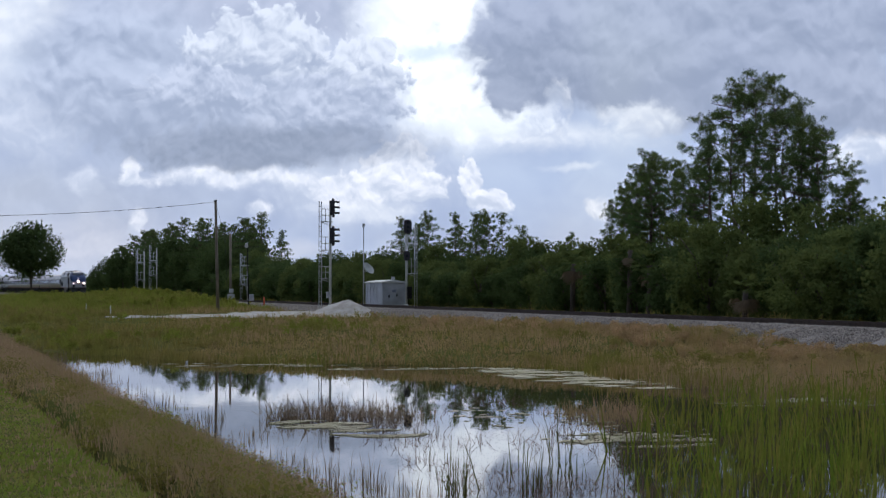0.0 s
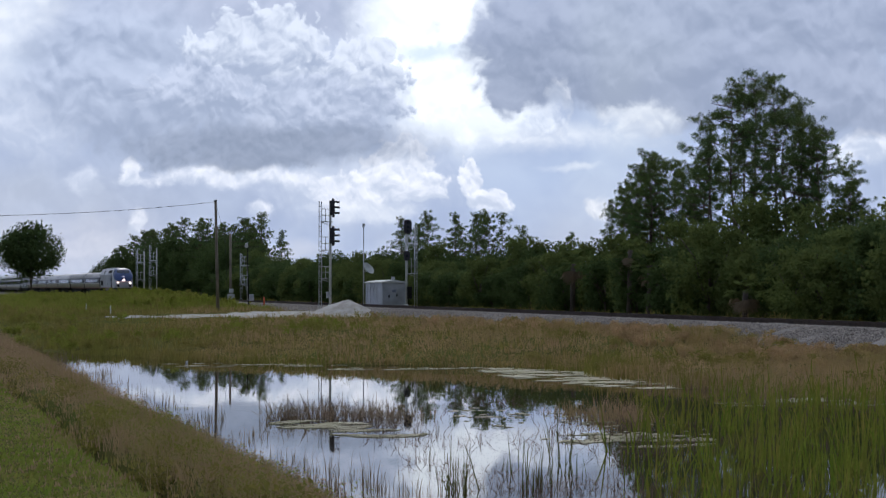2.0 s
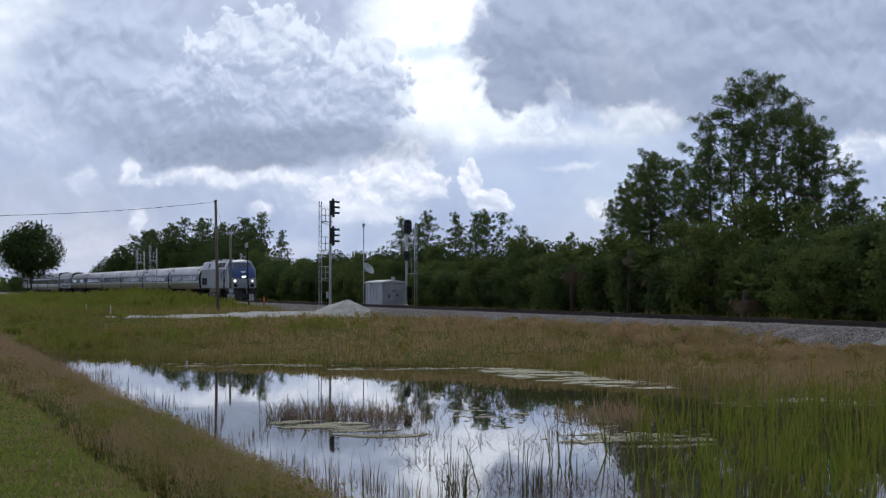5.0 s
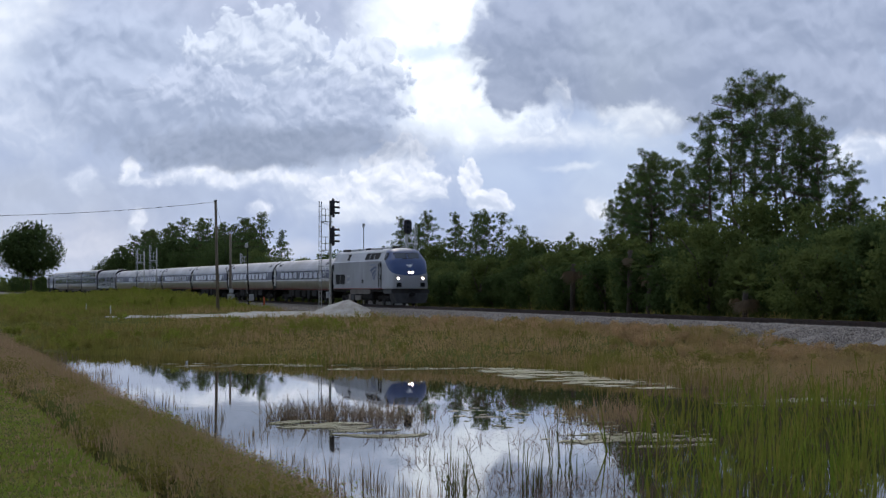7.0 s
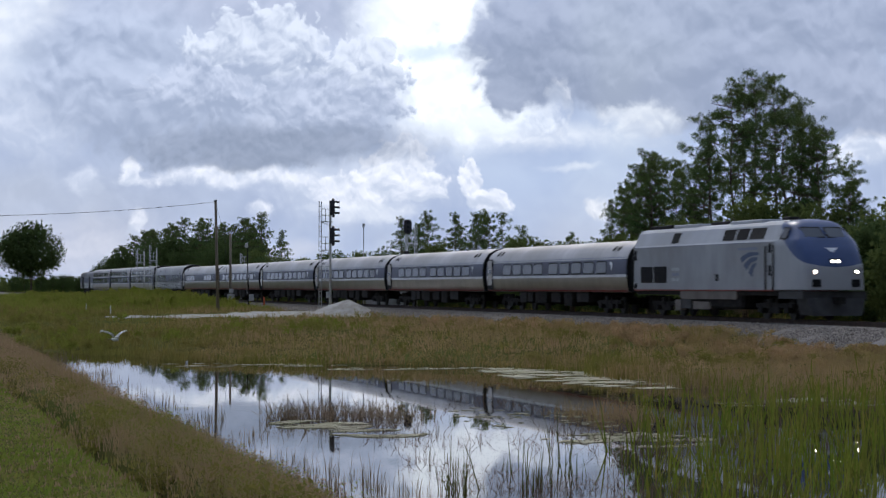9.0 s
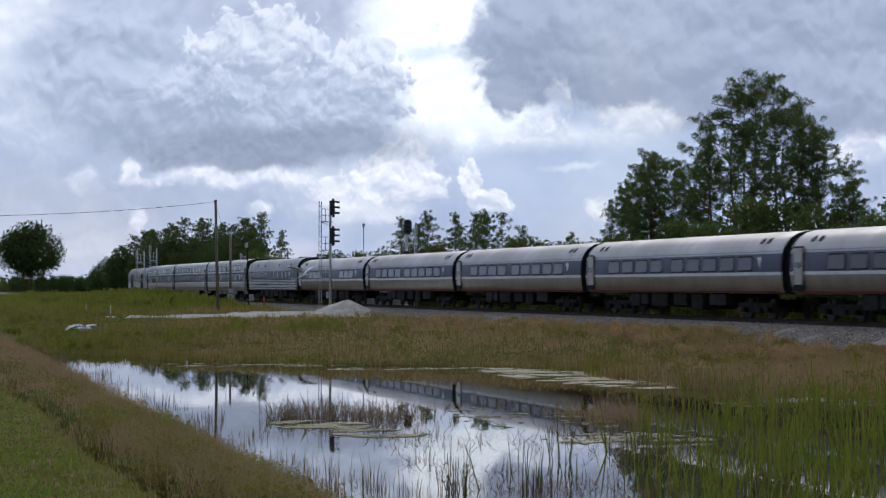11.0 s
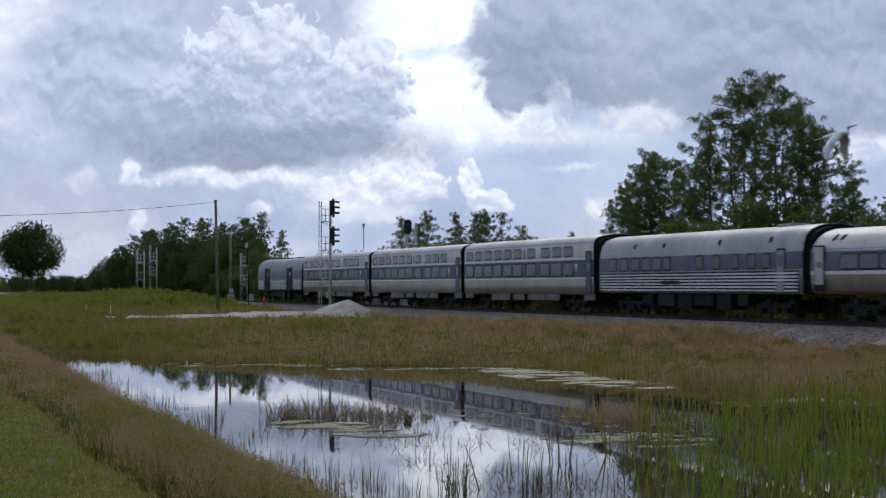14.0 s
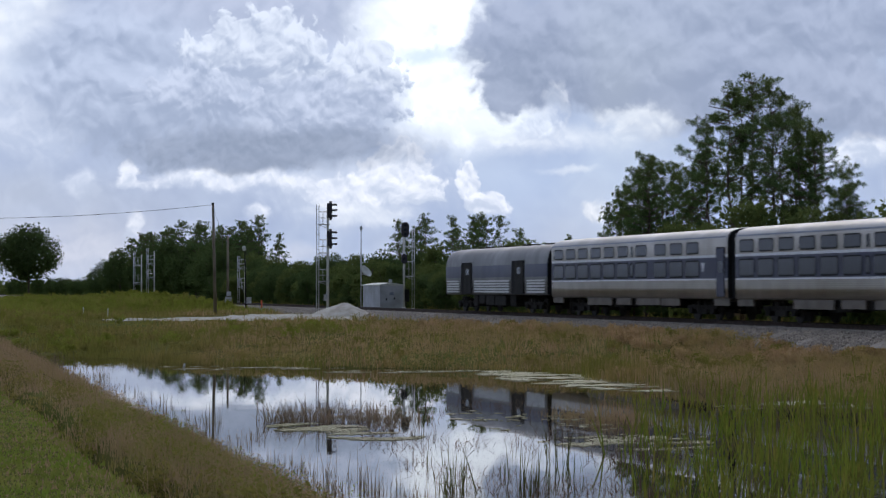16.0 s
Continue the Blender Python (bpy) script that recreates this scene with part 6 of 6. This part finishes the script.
def mats(name, label, n, cx, cy, rx, ry, size, seed, cover=0.0):
    """Floating scum: many thin ragged islands, drawn out into streaks over the water."""
    r = random.Random(seed)
    V, F = [], []
    for _ in range(n):
        a, q = r.uniform(0, 2 * math.pi), r.random() ** 0.65
        px, py = cx + math.cos(a) * q * rx, cy + math.sin(a) * q * ry
        streak = noise.noise((px * 0.45, py * 1.15 - px * 0.3, seed * 3.7)) + 0.5 * noise.noise((px * 1.3, py * 2.2, seed))
        if streak < r.uniform(-0.15, 0.25) - cover:
            continue
        s = size * r.uniform(0.3, 1.3)
        k, base = 10, len(V)
        for i in range(k):
            t = 2 * math.pi * i / k
            d = s * r.uniform(0.5, 1.25)
            V.append((px + math.cos(t) * d * 1.5, py + math.sin(t) * d * 0.8, 0.008 + r.uniform(0, 0.006)))
        for i in range(k):
            V.append((V[base + i][0], V[base + i][1], -0.01))
        F.append(tuple(range(base, base + k)))
        for i in range(k):
            j = (i + 1) % k
            F.append((base + i, base + k + i, base + k + j, base + j))
    tagged(new(name, mesh_from(name, V, F, M_ALGAE)), label, "algae", kind="stuff")


mats("algae_mat", "pale buff algae mat round the dead reeds", 5200, 9.9, 46.4, 1.1, 1.7, 0.032, 1, 0.0)
mats("algae_mat", "pale buff algae mat in open water", 4600, 10.5, 43.4, 1.0, 1.3, 0.032, 2, 0.0)
mats("algae_mat", "broken pale algae streaks by the far shore", 4200, 23.4, 68.5, 2.0, 8.5, 0.15, 3, -0.12)
mats("algae_mat", "broken pale algae between the reeds", 900, 15.0, 40.2, 1.7, 2.0, 0.08, 4)
mats("algae_mat", "thin line of algae along the far shore", 700, 24.6, 52.0, 3.4, 2.0, 0.12, 5)
mats("algae_mat", "thin algae fringe along the far shore", 420, 15.6, 83.0, 4.8, 2.4, 0.15, 6, -0.1)
mats("algae_mat", "yellow algae fringe below the shore grass", 240, 19.8, 77.4, 3.0, 1.2, 0.14, 8)
mats("algae_mat", "small algae scraps between the reeds", 200, 15.6, 46.0, 2.4, 6.0, 0.08, 7)


def build_litter():
    bm = bmesh.new()
    tube(bm, (12.5, 84.2, -0.02), (12.53, 84.2, 0.10), 0.045, 0.05, 12)
    tube(bm, (12.53, 84.2, 0.10), (12.54, 84.2, 0.14), 0.05, 0.02, 12)
    tagged(part("floating_bottle", bm, M_PALE), "small white plastic bottle floating in the pond", "litter")


build_litter()

# ---- egrets ----
M_FEATHER = surface("white_feathers", (0.82, 0.82, 0.79), (0.9, 0.9, 0.87), 8, 0.8, 0, 40, 0.3, 0.005, c=(0.55, 0.55, 0.54), cscale=5)
M_BILL = plain("yellow_bill", (0.45, 0.30, 0.05), 0.5)
M_LEG = plain("dark_leg", (0.03, 0.028, 0.025), 0.7)


def egret():
    """A flying egret, its head towards +x; the wings hinge at its shoulders."""
    b = new("egret")
    bm = bmesh.new()
    spine = [(-0.30, 0.0, 0.015), (-0.22, 0.0, 0.04), (-0.08, -0.01, 0.066), (0.08, -0.01, 0.066), (0.18, 0.0, 0.046), (0.25, -0.03, 0.035), (0.27, 0.03, 0.028), (0.24, 0.07, 0.026), (0.29, 0.09, 0.034), (0.35, 0.09, 0.02)]
    rows = []
    for x, z, r in spine:
        rows.append([bm.verts.new((x, math.cos(q) * r, z + math.sin(q) * r)) for q in [2 * math.pi * k / 10 for k in range(10)]])
    for p, q in zip(rows[:-1], rows[1:]):
        for k in range(10):
            j = (k + 1) % 10
            bm.faces.new((p[k], p[j], q[j], q[k])).smooth = True
    bm.faces.new(rows[0])
    bm.faces.new(rows[-1])
    part("body", bm, M_FEATHER, b)
    bm = bmesh.new()
    tube(bm, (0.345, 0, 0.09), (0.46, 0, 0.085), 0.014, 0.003, 6)
    part("bill", bm, M_BILL, b)
    bm = bmesh.new()
    vs = [(-0.24, -0.05, 0.01), (-0.24, 0.05, 0.01), (-0.40, 0.07, 0.0), (-0.42, 0, 0.0), (-0.40, -0.07, 0.0)]
    up = [bm.verts.new(v) for v in vs]
    dn = [bm.verts.new((v[0], v[1], v[2] - 0.012)) for v in vs]
    bm.faces.new(up)
    bm.faces.new(dn[::-1])
    for i in range(5):
        bm.faces.new((up[i], dn[i], dn[(i + 1) % 5], up[(i + 1) % 5]))
    part("tail", bm, M_FEATHER, b)
    for s in (-1, 1):
        bm = bmesh.new()
        tube(bm, (-0.22, s * 0.03, -0.02), (-0.58, s * 0.03, -0.03), 0.011, 0.008, 6)
        part("leg", bm, M_LEG, b)
    wings = []
    for s in (-1, 1):
        bm = bmesh.new()
        top, bot = [], []
        for k in range(9):
            u = k / 8
            y = 0.04 + 0.62 * u
            lead = 0.12 + 0.07 * math.sin(math.pi * min(1, u * 1.6)) - 0.16 * u * u
            chord = (0.20 + 0.04 * math.sin(math.pi * u)) * (1 - 0.72 * u ** 3)
            arch = 0.05 * math.sin(math.pi * u) - 0.10 * u * u
            top.append([bm.verts.new((lead - chord * c, s * y, arch + 0.03 * math.sin(math.pi * c) + 0.006)) for c in (0, 0.3, 0.65, 1.0)])
            bot.append([bm.verts.new((lead - chord * c, s * y, arch + 0.03 * math.sin(math.pi * c) - 0.006)) for c in (0, 0.3, 0.65, 1.0)])
        for rows in (top, bot):
            for p, q in zip(rows[:-1], rows[1:]):
                for c in range(3):
                    bm.faces.new((p[c], p[c + 1], q[c + 1], q[c])).smooth = True
        for p, q, m, n in zip(top[:-1], top[1:], bot[:-1], bot[1:]):
            bm.faces.new((p[0], q[0], n[0], m[0]))
            bm.faces.new((p[3], m[3], n[3], q[3]))
        w = part("wing", bm, M_FEATHER, b)
        wings.append((w, s))
    return b, wings


EGRETS = []
for _ in range(2):
    bird, wings = egret()
    tagged(bird, "white egret in flight with beating wings", "bird", "egrets over the marsh")
    EGRETS.append((bird, wings))
# ---- movement ----
# time, X, Y, z of the two egrets
FLIGHT_ONE = [(0.0, -40.0, 120.0, 3.0), (7.5, 1.8, 101.5, 1.2), (8.3, 6.34, 93.67, 0.98), (8.7, 8.43, 88.95, 1.03), (9.0, 9.79, 85.46, 0.98), (9.2, 10.6, 83.4, 1.0),
              (10.4, 13.6, 74.5, 2.4), (11.6, 15.74, 68.27, 4.75), (11.9, 16.4, 66.3, 5.5), (12.2, 17.55, 64.5, 6.31), (12.5, 19.01, 62.19, 7.27),
              (12.8, 20.86, 59.6, 8.2), (13.1, 23.2, 57.4, 9.1), (13.4, 25.81, 55.13, 10.35), (13.6, 27.6, 53.6, 11.04), (16.0, 49.0, 36.0, 18.0)]
FLIGHT_TWO = [(0.0, -58.0, 126.0, 3.0), (9.0, -6.5, 76.5, 1.9), (11.3, 7.49, 58.09, 1.9), (11.6, 8.64, 55.3, 2.05), (11.9, 9.5, 52.2, 2.42), (12.2, 10.27, 49.03, 2.81),
              (12.5, 11.15, 45.68, 3.16), (12.8, 12.2, 43.3, 3.6), (13.0, 12.87, 42.0, 3.95), (13.3, 13.95, 39.9, 4.45), (13.6, 15.32, 38.2, 5.05),
              (13.8, 16.34, 36.99, 5.45), (14.0, 17.34, 35.68, 5.9), (14.1, 17.86, 35.02, 6.21), (16.0, 30.0, 23.0, 11.5)]


def fly(bird, wings, flight, low_at, period):
    """Key an egret along its flight and beat its wings; low_at: a moment at which the wings are down."""
    rows = []
    for i, (t, x, y, z) in enumerate(flight):
        a, b = flight[max(0, i - 1)], flight[min(len(flight) - 1, i + 1)]
        d = Vector((b[1] - a[1], b[2] - a[2], b[3] - a[3]))
        turn, climb = math.degrees(math.atan2(d.y, d.x)), math.degrees(math.atan2(d.z, math.hypot(d.x, d.y)))
        rows.append((t, pose(x, y, z, 0, -climb * 0.6, turn)))
    walk(bird, rows)
    for w, s in wings:
        rows = []
        step = period / 4
        t = low_at % step
        while t < 15.95:
            beat = -math.cos(2 * math.pi * (t - low_at) / period)
            rows.append((t, pose(0, 0, 0.05, s * (2 + 46 * beat), 0, 0)))
            t += step
        rows = [(0.0, rows[0][1])] + rows[1:] + [(16.0, rows[-1][1])]
        walk(w, rows)


def motions():
    for car, behind in TRAIN:
        rows = []
        for t in range(0, 17, 2):
            front = 80.2 - SPEED * (t - 9) + 0.0212 * (t - 9) ** 2
            rows.append((float(t), pose(TRACK_X, front + behind, RAIL_Z, 0, 0, -90)))
        walk(car, rows)
    fly(*EGRETS[0], FLIGHT_ONE, 12.47, 0.275)
    fly(*EGRETS[1], FLIGHT_TWO, 12.6, 0.28)


motions()
